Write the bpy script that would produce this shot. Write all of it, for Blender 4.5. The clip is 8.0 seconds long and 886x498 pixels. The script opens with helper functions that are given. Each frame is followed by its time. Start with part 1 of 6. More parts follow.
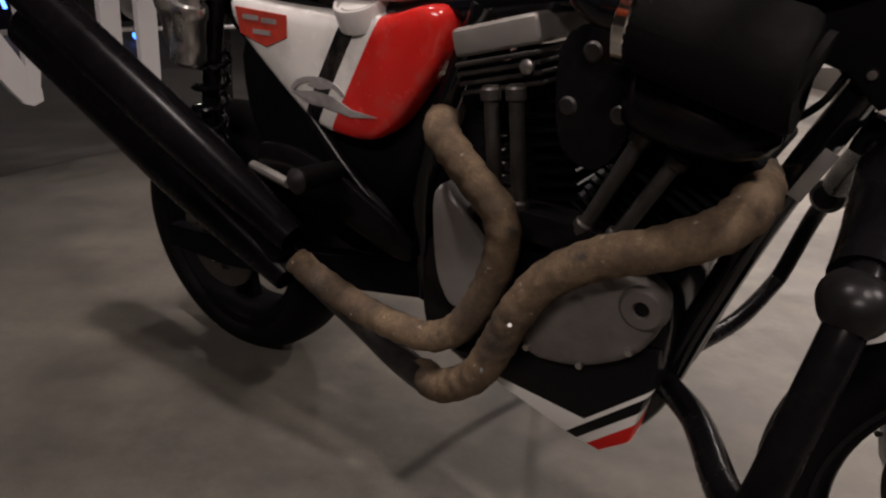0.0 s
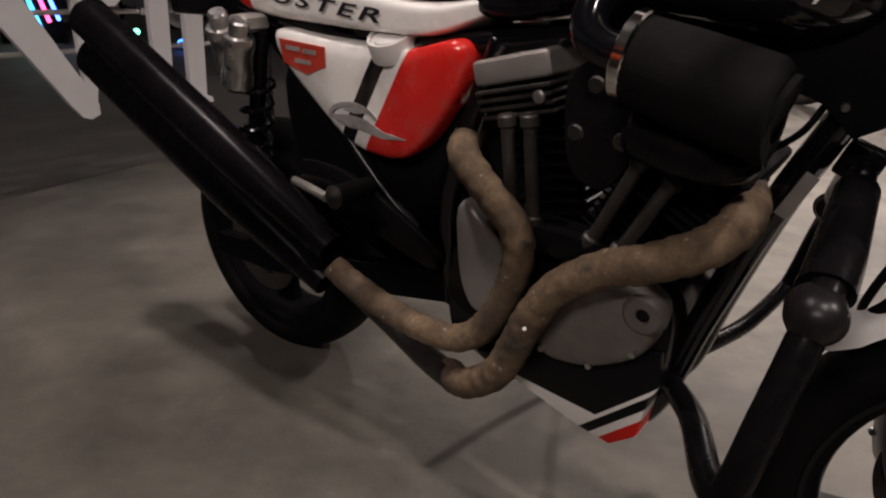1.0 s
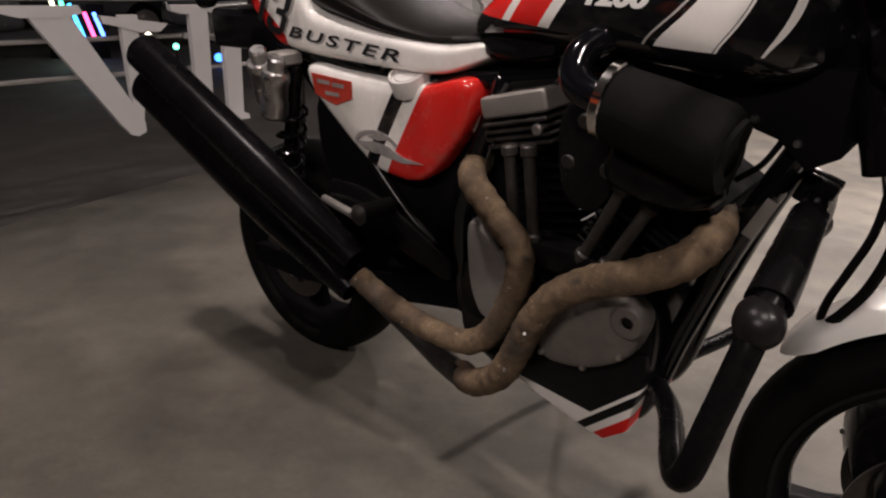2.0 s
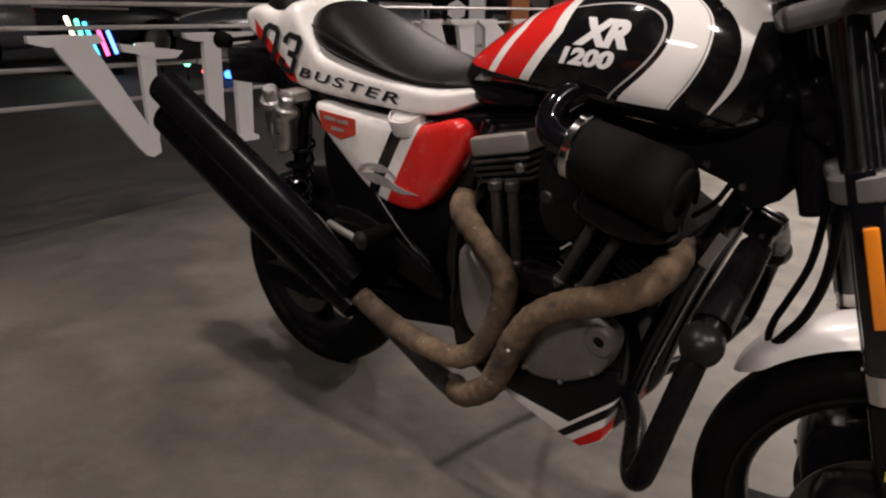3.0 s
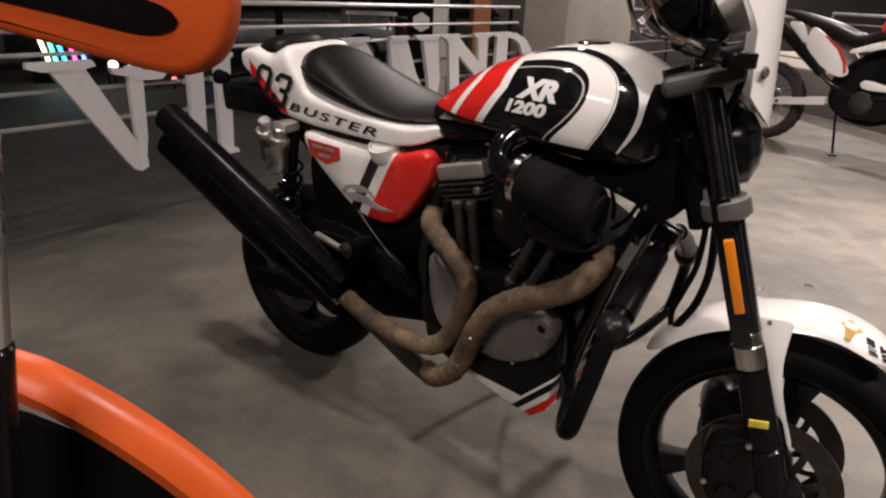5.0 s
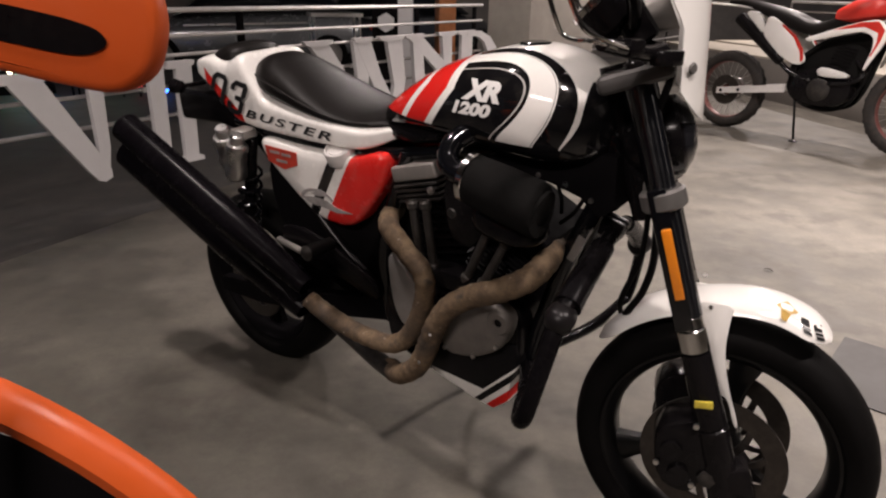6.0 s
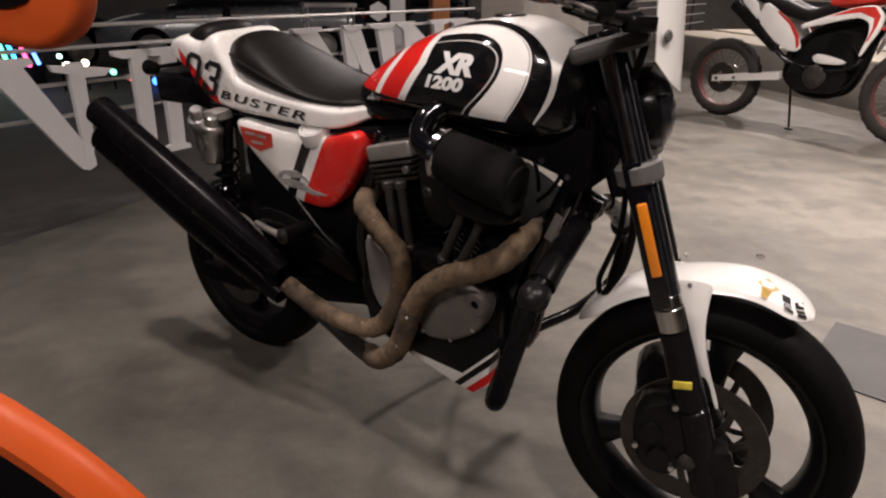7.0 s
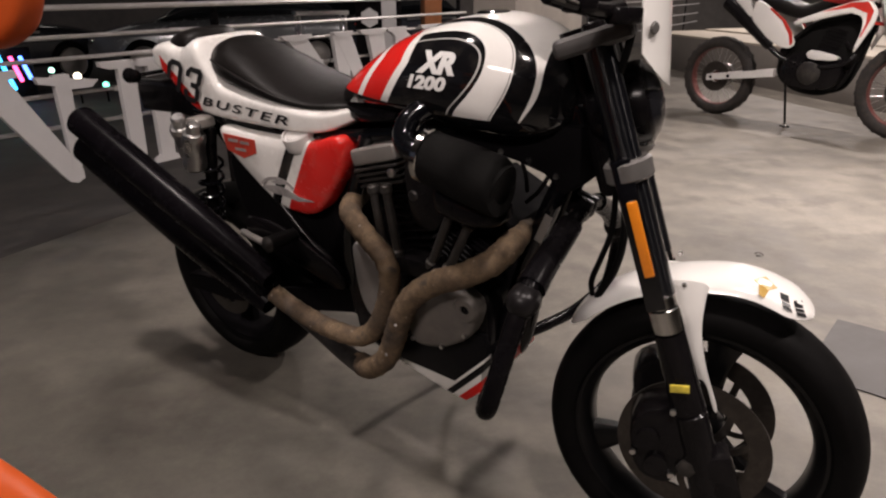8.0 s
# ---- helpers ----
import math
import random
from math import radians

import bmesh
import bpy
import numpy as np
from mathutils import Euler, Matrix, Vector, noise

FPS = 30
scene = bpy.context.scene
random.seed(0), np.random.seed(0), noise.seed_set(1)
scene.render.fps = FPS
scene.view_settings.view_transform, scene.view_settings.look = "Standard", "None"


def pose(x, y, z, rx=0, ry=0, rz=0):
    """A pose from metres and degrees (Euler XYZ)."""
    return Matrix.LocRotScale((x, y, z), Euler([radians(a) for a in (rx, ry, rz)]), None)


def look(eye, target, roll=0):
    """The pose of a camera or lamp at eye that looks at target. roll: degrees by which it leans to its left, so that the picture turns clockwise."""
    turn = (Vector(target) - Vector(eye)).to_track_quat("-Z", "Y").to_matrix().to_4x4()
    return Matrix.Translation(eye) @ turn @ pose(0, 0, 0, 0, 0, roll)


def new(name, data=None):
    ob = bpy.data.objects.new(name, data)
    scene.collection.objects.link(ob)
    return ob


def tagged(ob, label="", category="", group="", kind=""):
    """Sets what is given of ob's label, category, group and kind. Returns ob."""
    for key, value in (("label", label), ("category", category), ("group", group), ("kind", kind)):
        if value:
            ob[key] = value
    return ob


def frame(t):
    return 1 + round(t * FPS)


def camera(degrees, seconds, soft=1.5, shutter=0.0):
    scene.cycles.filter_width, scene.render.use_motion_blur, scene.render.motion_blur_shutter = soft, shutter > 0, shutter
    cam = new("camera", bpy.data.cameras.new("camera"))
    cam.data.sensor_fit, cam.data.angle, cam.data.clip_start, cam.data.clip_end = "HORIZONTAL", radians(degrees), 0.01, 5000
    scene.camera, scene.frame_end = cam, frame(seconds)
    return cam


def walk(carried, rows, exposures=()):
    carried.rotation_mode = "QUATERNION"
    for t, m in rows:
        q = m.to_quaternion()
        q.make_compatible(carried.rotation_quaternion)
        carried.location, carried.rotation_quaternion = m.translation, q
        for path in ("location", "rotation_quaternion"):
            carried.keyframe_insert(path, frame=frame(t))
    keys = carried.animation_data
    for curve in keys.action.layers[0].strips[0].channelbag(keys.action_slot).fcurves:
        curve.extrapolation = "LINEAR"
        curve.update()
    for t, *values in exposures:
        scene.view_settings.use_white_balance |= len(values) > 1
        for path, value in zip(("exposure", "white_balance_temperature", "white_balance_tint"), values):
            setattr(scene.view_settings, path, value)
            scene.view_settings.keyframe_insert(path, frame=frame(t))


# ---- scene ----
cam = camera(68.0, 8.0, soft=2.2)
PATH = [
    (0, (0.129, -0.191, 0.896), (0.06, 1.654, 0.125), 4.4),
    (0.5, (0.135, -0.233, 0.922), (0.012, 1.607, 0.146), 4.3),
    (1, (0.153, -0.277, 0.954), (-0.024, 1.556, 0.174), 3.1),
    (1.5, (0.174, -0.338, 0.987), (-0.063, 1.49, 0.212), 2.3),
    (3, (0.236, -0.498, 1.093), (-0.05, 1.341, 0.36), 2.5),
    (3.5, (0.242, -0.564, 1.134), (-0.036, 1.282, 0.417), 2.6),
    (4, (0.233, -0.64, 1.173), (0.023, 1.211, 0.446), 3.2),
    (4.5, (0.239, -0.722, 1.202), (0.036, 1.128, 0.468), 3.2),
    (5.8, (0.311, -0.775, 1.231), (0.167, 1.081, 0.5), 1.1),
    (6, (0.32, -0.783, 1.234), (0.194, 1.072, 0.498), 1.1),
    (6.5, (0.353, -0.779, 1.218), (0.228, 1.072, 0.471), 1.0),
    (7, (0.374, -0.756, 1.192), (0.249, 1.093, 0.439), 0.8),
    (7.5, (0.385, -0.731, 1.174), (0.264, 1.117, 0.419), 0.6),
    (8, (0.398, -0.718, 1.174), (0.273, 1.137, 0.438), -0.5),
]
walk(cam, [(t, look(eye, target, roll)) for t, eye, target, roll in PATH], [(0, -0.20), (1.0, -0.15), (3.0, 0.0), (4.5, 0.04), (8.0, 0.0)])

# ---- world and lamps ----
world = bpy.data.worlds.new("night")
scene.world = world
world.use_nodes = True
world.node_tree.nodes["Background"].inputs[0].default_value = (0.028, 0.031, 0.042, 1)
world.node_tree.nodes["Background"].inputs[1].default_value = 1.0
CEILING = 3.3


def V(*a):
    return Vector(a)


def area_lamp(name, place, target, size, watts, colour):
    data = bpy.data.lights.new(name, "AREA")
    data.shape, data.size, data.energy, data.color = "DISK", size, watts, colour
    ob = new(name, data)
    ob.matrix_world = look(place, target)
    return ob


WARM = (1.0, 0.870, 0.825)
# ceiling downlights: x, y, watts, beam in degrees
DOWNLIGHTS = [(-0.85, 0.80, 21, 115), (0.85, -0.55, 22, 110), (2.75, 2.85, 140, 115), (2.55, -0.10, 56, 115), (3.5, 6.2, 150, 180), (0.3, 4.3, 55, 180), (5.6, 10.8, 200, 180)]
for lx, ly, watts, beam in DOWNLIGHTS:
    area_lamp("downlight_glow", (lx, ly, CEILING - 0.04), (lx, ly, 0), 0.16, watts, WARM).data.spread = radians(beam)
# fill lamp added on the ceiling behind the camera, for the sides facing it
FILL_AT = V(-1.0, -2.6, CEILING - 0.06)
fill_data = bpy.data.lights.new("tube_glow", "AREA")
fill_data.shape, fill_data.size, fill_data.size_y, fill_data.energy, fill_data.color = "RECTANGLE", 1.5, 0.30, 112, WARM
new("tube_glow", fill_data).matrix_world = look(FILL_AT, (-0.2, 0.6, 0.9))
# unseen lamp added to brighten the street beyond the railing
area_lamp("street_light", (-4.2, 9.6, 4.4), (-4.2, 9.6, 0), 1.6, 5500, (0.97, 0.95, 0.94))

# ---- building tools ----
def part(name, bm, material, parent=None, label="", smooth=True, angle=35):
    """One bmesh as one mesh object, under a thing or a part."""
    bmesh.ops.remove_doubles(bm, verts=bm.verts, dist=1e-6)
    bmesh.ops.recalc_face_normals(bm, faces=bm.faces)
    lim = radians(angle)
    for f in bm.faces:
        f.smooth = smooth
    if smooth:
        for e in bm.edges:
            e.smooth = not (len(e.link_faces) == 2 and e.calc_face_angle(0) > lim)
    me = bpy.data.meshes.new(name)
    bm.to_mesh(me)
    bm.free()
    for m in (material if isinstance(material, (list, tuple)) else [material]):
        me.materials.append(m)
    ob = new(name, me)
    ob.parent = parent
    if label:
        tagged(ob, label)
    return ob


def thing(name, m, label, category, group="", kind=""):
    ob = new(name)
    ob.empty_display_size = 0.1
    ob.matrix_world = m
    return tagged(ob, label, category, group, kind)


def frame_along(d):
    d = Vector(d).normalized()
    a = V(0, 0, 1) if abs(d.z) < 0.9 else V(1, 0, 0)
    u = d.cross(a).normalized()
    return u, d.cross(u).normalized(), d


def loft(bm, rings, caps=True, closed=True):
    rows = [[bm.verts.new(p) for p in ring] for ring in rings]
    n = len(rows[0])
    for a, b in zip(rows, rows[1:]):
        for i in range(n if closed else n - 1):
            j = (i + 1) % n
            bm.faces.new((a[i], a[j], b[j], b[i]))
    if caps and closed:
        bm.faces.new(rows[0])
        bm.faces.new(rows[-1])
    return bm


def ring(c, u, v, r, seg, r2=None):
    r2 = r if r2 is None else r2
    return [Vector(c) + u * (r * math.cos(2 * math.pi * i / seg)) + v * (r2 * math.sin(2 * math.pi * i / seg)) for i in range(seg)]


def rod(bm, p, q, r, r2=None, seg=20, edge=0.0):
    """A round bar from p to q, with softened ends."""
    p, q = Vector(p), Vector(q)
    r2 = r if r2 is None else r2
    u, v, d = frame_along(q - p)
    if edge:
        loft(bm, [ring(p, u, v, r - edge, seg), ring(p + d * edge, u, v, r, seg), ring(q - d * edge, u, v, r2, seg), ring(q, u, v, r2 - edge, seg)])
    else:
        loft(bm, [ring(p, u, v, r, seg), ring(q, u, v, r2, seg)])
    return bm


def spline(pts, steps=8):
    pts = [Vector(p) for p in pts]
    ext = [2 * pts[0] - pts[1]] + pts + [2 * pts[-1] - pts[-2]]
    out = []
    for i in range(1, len(ext) - 2):
        a, b, c, d = ext[i - 1:i + 3]
        for k in range(steps):
            t = k / steps
            out.append(0.5 * (2 * b + (c - a) * t + (2 * a - 5 * b + 4 * c - d) * t * t + (3 * b - a - 3 * c + d) * t ** 3))
    return out + [pts[-1]]


def tube(bm, pts, r, seg=14, steps=8, wave=0.0, pitch=0.03):
    """A round tube swept along a smooth curve; r: a radius or one for each end; wave: the ridges of a wrapped band."""
    path = spline(pts, steps) if steps > 1 else [Vector(p) for p in pts]
    n = len(path)
    u = None
    rings, run = [], 0.0
    for i, p in enumerate(path):
        d = (path[min(i + 1, n - 1)] - path[max(i - 1, 0)]).normalized()
        if u is None:
            u = frame_along(d)[0]
        u = (u - d * u.dot(d)).normalized()
        v = d.cross(u)
        if i:
            run += (p - path[i - 1]).length
        rr = r if not isinstance(r, (tuple, list)) else r[0] + (r[1] - r[0]) * i / (n - 1)
        row = []
        for k in range(seg):
            a = 2 * math.pi * k / seg
            w = rr + wave * (((run + 0.012 * math.sin(a)) / pitch) % 1.0)
            row.append(p + u * (w * math.cos(a)) + v * (w * math.sin(a)))
        rings.append(row)
    return loft(bm, rings)


def lathe(bm, profile, centre, axis, seg=48, sweep=360):
    """Turns rows of (radius, height along the axis) round an axis."""
    u, v, d = frame_along(axis)
    c = Vector(centre)
    rings = [[c + d * h + u * (r * math.cos(a)) + v * (r * math.sin(a)) for r, h in profile] for a in (radians(sweep) * i / seg for i in range(seg + (sweep < 360)))]
    if sweep == 360:
        rings.append(rings[0])
    return loft(bm, rings, caps=False, closed=False)


def block(bm, centre, size, m=None, bevel=0.0, seg=2):
    made = bmesh.ops.create_cube(bm, size=1.0)["verts"]
    bmesh.ops.transform(bm, matrix=Matrix.Translation(centre) @ (m or Matrix()) @ Matrix.Diagonal((*size, 1)), verts=made)
    if bevel:
        edges = {e for v in made for e in v.link_edges}
        bmesh.ops.bevel(bm, geom=list(edges), offset=bevel, segments=seg, affect="EDGES", profile=0.6)
    return bm


def slab(bm, outline, back, front, bevel=0.0, plane="xz", seg=2, m=None):
    """A flat outline made thick between two values of the third axis; bevel rounds the rim."""
    def at(a, b, c):
        return V(a, c, b) if plane == "xz" else (V(c, a, b) if plane == "yz" else V(a, b, c))
    lo = [bm.verts.new(at(a, b, back)) for a, b in outline]
    hi = [bm.verts.new(at(a, b, front)) for a, b in outline]
    n = len(lo)
    faces = [bm.faces.new(lo), bm.faces.new(hi)] + [bm.faces.new((lo[i], lo[(i + 1) % n], hi[(i + 1) % n], hi[i])) for i in range(n)]
    bmesh.ops.recalc_face_normals(bm, faces=faces)
    verts = lo + hi
    if bevel:
        rim = [e for f in faces[:2] for e in f.edges]
        res = bmesh.ops.bevel(bm, geom=rim, offset=bevel, segments=seg, affect="EDGES", profile=0.5)
        verts = list({v for v in verts if v.is_valid} | set(res["verts"]))
    if m is not None:
        bmesh.ops.transform(bm, matrix=m, verts=verts)
    return bm


def rounded(outline, steps=3):
    """Cuts the corners of a closed outline smooth."""
    pts = [Vector((a, b)) for a, b in outline]
    for _ in range(steps):
        out = []
        for i, p in enumerate(pts):
            q = pts[(i + 1) % len(pts)]
            out += [p * 0.78 + q * 0.22, p * 0.22 + q * 0.78]
        pts = out
    return [(p.x, p.y) for p in pts]


def hull_body(bm, rows, power=2.6, seg=40, waist=0.42):
    """A body along x: rows of x, low z, high z, half width; the sections are soft rectangles, widest at the waist."""
    rings = []
    for x, lo, hi, w in rows:
        zc = lo + (hi - lo) * waist
        row = []
        for i in range(seg):
            a = 2 * math.pi * i / seg
            c, s = math.cos(a), math.sin(a)
            y = w * math.copysign(abs(c) ** (2 / power), c)
            h = (hi - zc) if s > 0 else (zc - lo)
            row.append(V(x, y, zc + h * math.copysign(abs(s) ** (2 / power), s)))
        rings.append(row)
    return loft(bm, rings)


def smooth_rows(rows, steps=6):
    """Fills in rows of numbers along a smooth curve."""
    a = [list(r) for r in rows]
    ext = [[2 * p - q for p, q in zip(a[0], a[1])]] + a + [[2 * p - q for p, q in zip(a[-1], a[-2])]]
    out = []
    for i in range(1, len(ext) - 2):
        for k in range(steps):
            t = k / steps
            out.append([0.5 * (2 * q + (r - p) * t + (2 * p - 5 * q + 4 * r - s) * t * t + (3 * q - p - 3 * r + s) * t ** 3)
                        for p, q, r, s in zip(*ext[i - 1:i + 3])])
    return out + [a[-1]]


def lettering(text, size, shear=0.0, bold=0.0, space=1.0, depth=0.0):
    """The letters as a mesh in the plane z = 0, from x = 0."""
    data = bpy.data.curves.new("letters", "FONT")
    data.body, data.size, data.shear, data.offset, data.space_character, data.extrude = text, size, shear, bold, space, depth
    ob = bpy.data.objects.new("letters", data)
    scene.collection.objects.link(ob)
    me = bpy.data.meshes.new_from_object(ob.evaluated_get(bpy.context.evaluated_depsgraph_get()))
    bpy.data.objects.remove(ob)
    bm = bmesh.new()
    bm.from_mesh(me)
    bpy.data.meshes.remove(me)
    return bm


def fit_letters(bm, x0, x1, z0, z1, y_of, out=0.0015, slope=0.0, lean=0.0):
    """Stretches flat letters over a box of the side view and lays them on the side y_of(x, z), seen from the right."""
    xs, ys = [v.co.x for v in bm.verts], [v.co.y for v in bm.verts]
    ax, bx, ay, by = min(xs), max(xs), min(ys), max(ys)
    bmesh.ops.triangulate(bm, faces=bm.faces)
    bmesh.ops.subdivide_edges(bm, edges=bm.edges, cuts=2, use_grid_fill=True)
    for v in bm.verts:
        s, t = (v.co.x - ax) / (bx - ax), (v.co.y - ay) / (by - ay)
        x = x0 + (x1 - x0) * s + lean * (t - 0.5)
        z = z0 + (z1 - z0) * t + slope * (x - x0)
        v.co = V(x, y_of(x, z) - out, z)
    return bm


# ---- materials ----
class Nodes:
    """Short names for the nodes of one material."""
    def __init__(self, name):
        self.mat = bpy.data.materials.new(name)
        self.mat.use_nodes = True
        self.tree = self.mat.node_tree
        self.bsdf = self.tree.nodes["Principled BSDF"]
        self.coord = self.tree.nodes.new("ShaderNodeTexCoord").outputs["Object"]

    def put(self, socket, value):
        if hasattr(value, "is_linked"):
            self.tree.links.new(value, socket)
        elif isinstance(value, (tuple, list)) and len(value) == 3 and socket.type == "RGBA":
            socket.default_value = (*value, 1)
        else:
            socket.default_value = value

    def math(self, op, a, b=0.0):
        n = self.tree.nodes.new("ShaderNodeMath")
        n.operation = op
        self.put(n.inputs[0], a)
        self.put(n.inputs[1], b)
        return n.outputs[0]

    def xyz(self):
        n = self.tree.nodes.new("ShaderNodeSeparateXYZ")
        self.put(n.inputs[0], self.coord)
        return n.outputs

    def noise(self, scale, detail=4.0, rough=0.55, coord=None, stretch=None):
        n = self.tree.nodes.new("ShaderNodeTexNoise")
        n.inputs["Scale"].default_value, n.inputs["Detail"].default_value, n.inputs["Roughness"].default_value = scale, detail, rough
        c = coord or self.coord
        if stretch:
            m = self.tree.nodes.new("ShaderNodeMapping")
            m.inputs["Scale"].default_value = stretch
            self.put(m.inputs["Vector"], c)
            c = m.outputs[0]
        self.put(n.inputs["Vector"], c)
        return n.outputs["Fac"]

    def ramp(self, fac, stops, hard=False):
        n = self.tree.nodes.new("ShaderNodeValToRGB")
        r = n.color_ramp
        r.interpolation = "CONSTANT" if hard else "LINEAR"
        while len(r.elements) < len(stops):
            r.elements.new(0.5)
        for e, (p, c) in zip(r.elements, stops):
            e.position, e.color = p, ((*c, 1) if isinstance(c, (tuple, list)) else (c, c, c, 1))
        self.put(n.inputs[0], fac)
        return n.outputs[0]

    def mix(self, fac, a, b, kind="MIX"):
        n = self.tree.nodes.new("ShaderNodeMix")
        n.data_type, n.blend_type = "RGBA", kind
        self.put(n.inputs[0], fac)
        self.put(n.inputs[6], a)
        self.put(n.inputs[7], b)
        return n.outputs[2]

    def bump(self, height, strength=0.3, distance=0.002):
        n = self.tree.nodes.new("ShaderNodeBump")
        n.inputs["Strength"].default_value, n.inputs["Distance"].default_value = strength, distance
        self.put(n.inputs["Height"], height)
        self.put(self.bsdf.inputs["Normal"], n.outputs[0])

    def set(self, **values):
        for key, value in values.items():
            self.put(self.bsdf.inputs[key.replace("_", " ")], value)
        return self.mat


def surface(name, colour, rough=0.5, metal=0.0, vary=0.25, scale=30.0, bump=0.0, coat=0.0, dust=0.0, dust_colour=(0.22, 0.19, 0.16), spec=0.5):
    """A plain stuff with wear at two scales: patches and grain in colour, gloss and relief."""
    n = Nodes(name)
    big, fine = n.noise(scale * 0.2, 3), n.noise(scale, 5)
    blend = n.math("ADD", n.math("MULTIPLY", big, 0.6), n.math("MULTIPLY", fine, 0.4))
    dark, light = tuple(c * (1 - vary) for c in colour), tuple(min(1.0, c * (1 + vary * 0.7)) for c in colour)
    col = n.ramp(blend, [(0.3, dark), (0.7, light)])
    if dust:
        col = n.mix(n.math("MULTIPLY", n.ramp(n.noise(scale * 0.5, 6, 0.7), [(0.45, 0.0), (0.75, 1.0)]), dust), col, dust_colour)
    n.set(Base_Color=col, Metallic=metal, Roughness=n.ramp(blend, [(0.3, max(0.03, rough * 0.8)), (0.7, min(1.0, rough * 1.2))]))
    n.set(Specular_IOR_Level=spec)
    if coat:
        n.set(Coat_Weight=coat, Coat_Roughness=0.05)
    if bump:
        n.bump(fine, 0.5, bump)
    return n.mat


def glow(name, colour, strength):
    n = Nodes(name)
    return n.set(Base_Color=colour, Emission_Color=colour, Emission_Strength=strength)


WHITE, RED, BLACK = (0.83, 0.81, 0.775), (0.66, 0.020, 0.016), (0.0060, 0.0058, 0.0066)
M_GLOSS_BLACK = surface("gloss_black_paint", (0.0035, 0.0035, 0.0045), 0.10, vary=0.2, spec=0.5)
M_SATIN_BLACK = surface("satin_black_metal", (0.0052, 0.0046, 0.0052), 0.20, vary=0.3, bump=0.0003, dust=0.015, spec=0.16)
M_MUFFLER = surface("black_exhaust_coating", (0.0045, 0.0038, 0.0048), 0.26, vary=0.3, scale=60, bump=0.0004, spec=0.06)
M_RUBBER = surface("tyre_rubber", (0.0045, 0.0042, 0.0042), 0.6, vary=0.3, scale=80, bump=0.0006, dust=0.10, dust_colour=(0.012, 0.011, 0.010), spec=0.04)
M_PLASTIC = surface("black_plastic", (0.0050, 0.0044, 0.0050), 0.20, vary=0.2, scale=90, bump=0.0003, dust=0.015, spec=0.14)
M_HOOP = surface("black_powder_coat", (0.0042, 0.0037, 0.0043), 0.26, vary=0.2, scale=70, bump=0.0003, dust=0.01, spec=0.06)
M_WHEEL = surface("black_wheel_paint", (0.0035, 0.0034, 0.0038), 0.34, vary=0.2, scale=50, spec=0.25)
M_KNOB_END = surface("worn_black_knob", (0.009, 0.008, 0.0085), 0.34, vary=0.3, scale=60, dust=0.08, dust_colour=(0.05, 0.045, 0.04), spec=0.2)
# black without highlights, standing in for the shade on deep-lying parts
M_DEEP = surface("shaded_dull_black", (0.0042, 0.0037, 0.0044), 0.8, vary=0.3, scale=60, bump=0.0004, spec=0.06)
M_LEATHER = surface("seat_leather", (0.0085, 0.0072, 0.0068), 0.42, vary=0.25, scale=220, bump=0.0005, spec=0.12)
M_ALLOY = surface("cast_alloy", (0.34, 0.32, 0.30), 0.48, metal=0.7, vary=0.25, scale=40, bump=0.0003, dust=0.25)
M_GREY_CAST = surface("grey_cast_metal", (0.125, 0.118, 0.112), 0.55, metal=0.4, vary=0.15, scale=50, bump=0.0003)
# cast grey darkened: the instruments' shade on the upper clamp is in the colour
M_SHADED_CAST = surface("shaded_grey_cast", (0.070, 0.066, 0.064), 0.5, metal=0.4, vary=0.15, scale=50, bump=0.0003)
M_RAIL = surface("polished_rail_steel", (0.62, 0.60, 0.59), 0.32, metal=0.7, vary=0.2, scale=25)
M_SILVER = surface("silver_paint", (0.72, 0.70, 0.68), 0.36, metal=0.2, vary=0.1, scale=40)
M_CHROME = surface("worn_chrome", (0.72, 0.70, 0.68), 0.14, metal=1.0, vary=0.1, scale=40)
M_CASE = surface("dark_engine_case", (0.028, 0.026, 0.025), 0.42, metal=0.5, vary=0.3, scale=40, bump=0.0004, dust=0.2)
M_PALE_ALLOY = surface("pale_brushed_alloy", (0.33, 0.315, 0.30), 0.5, metal=0.25, vary=0.2, scale=45, bump=0.0003, dust=0.2)
M_COVER = surface("dusty_engine_cover", (0.150, 0.137, 0.125), 0.55, metal=0.35, vary=0.25, scale=35, bump=0.0004, dust=0.4)
M_SMOKED = surface("smoked_glass", (0.012, 0.012, 0.014), 0.08, vary=0.1)
M_PUSH = surface("dull_grey_steel", (0.050, 0.046, 0.043), 0.45, metal=0.5, vary=0.3, scale=40, dust=0.2)
M_FOAM = surface("black_filter_foam", (0.0045, 0.0042, 0.004), 0.9, vary=0.25, scale=200, bump=0.001, spec=0.12)
M_WHITE = surface("white_paint", WHITE, 0.22, coat=0.5, vary=0.05, dust=0.06)
M_AMBER = surface("amber_reflector", (0.72, 0.22, 0.015), 0.2, vary=0.1, scale=120, coat=0.4)
M_GOLD = surface("gold_decal", (0.42, 0.26, 0.05), 0.35, vary=0.15)
M_INK = surface("black_lettering", (0.012, 0.012, 0.013), 0.35, vary=0.1)
M_WHITE_INK = surface("white_lettering", (0.80, 0.79, 0.77), 0.35, vary=0.05)
M_SILVER_INK = surface("silver_decal", (0.36, 0.34, 0.33), 0.4, metal=0.3, vary=0.4, scale=70)
M_RED_BADGE = surface("red_badge", (0.50, 0.05, 0.03), 0.35, vary=0.5, scale=60)
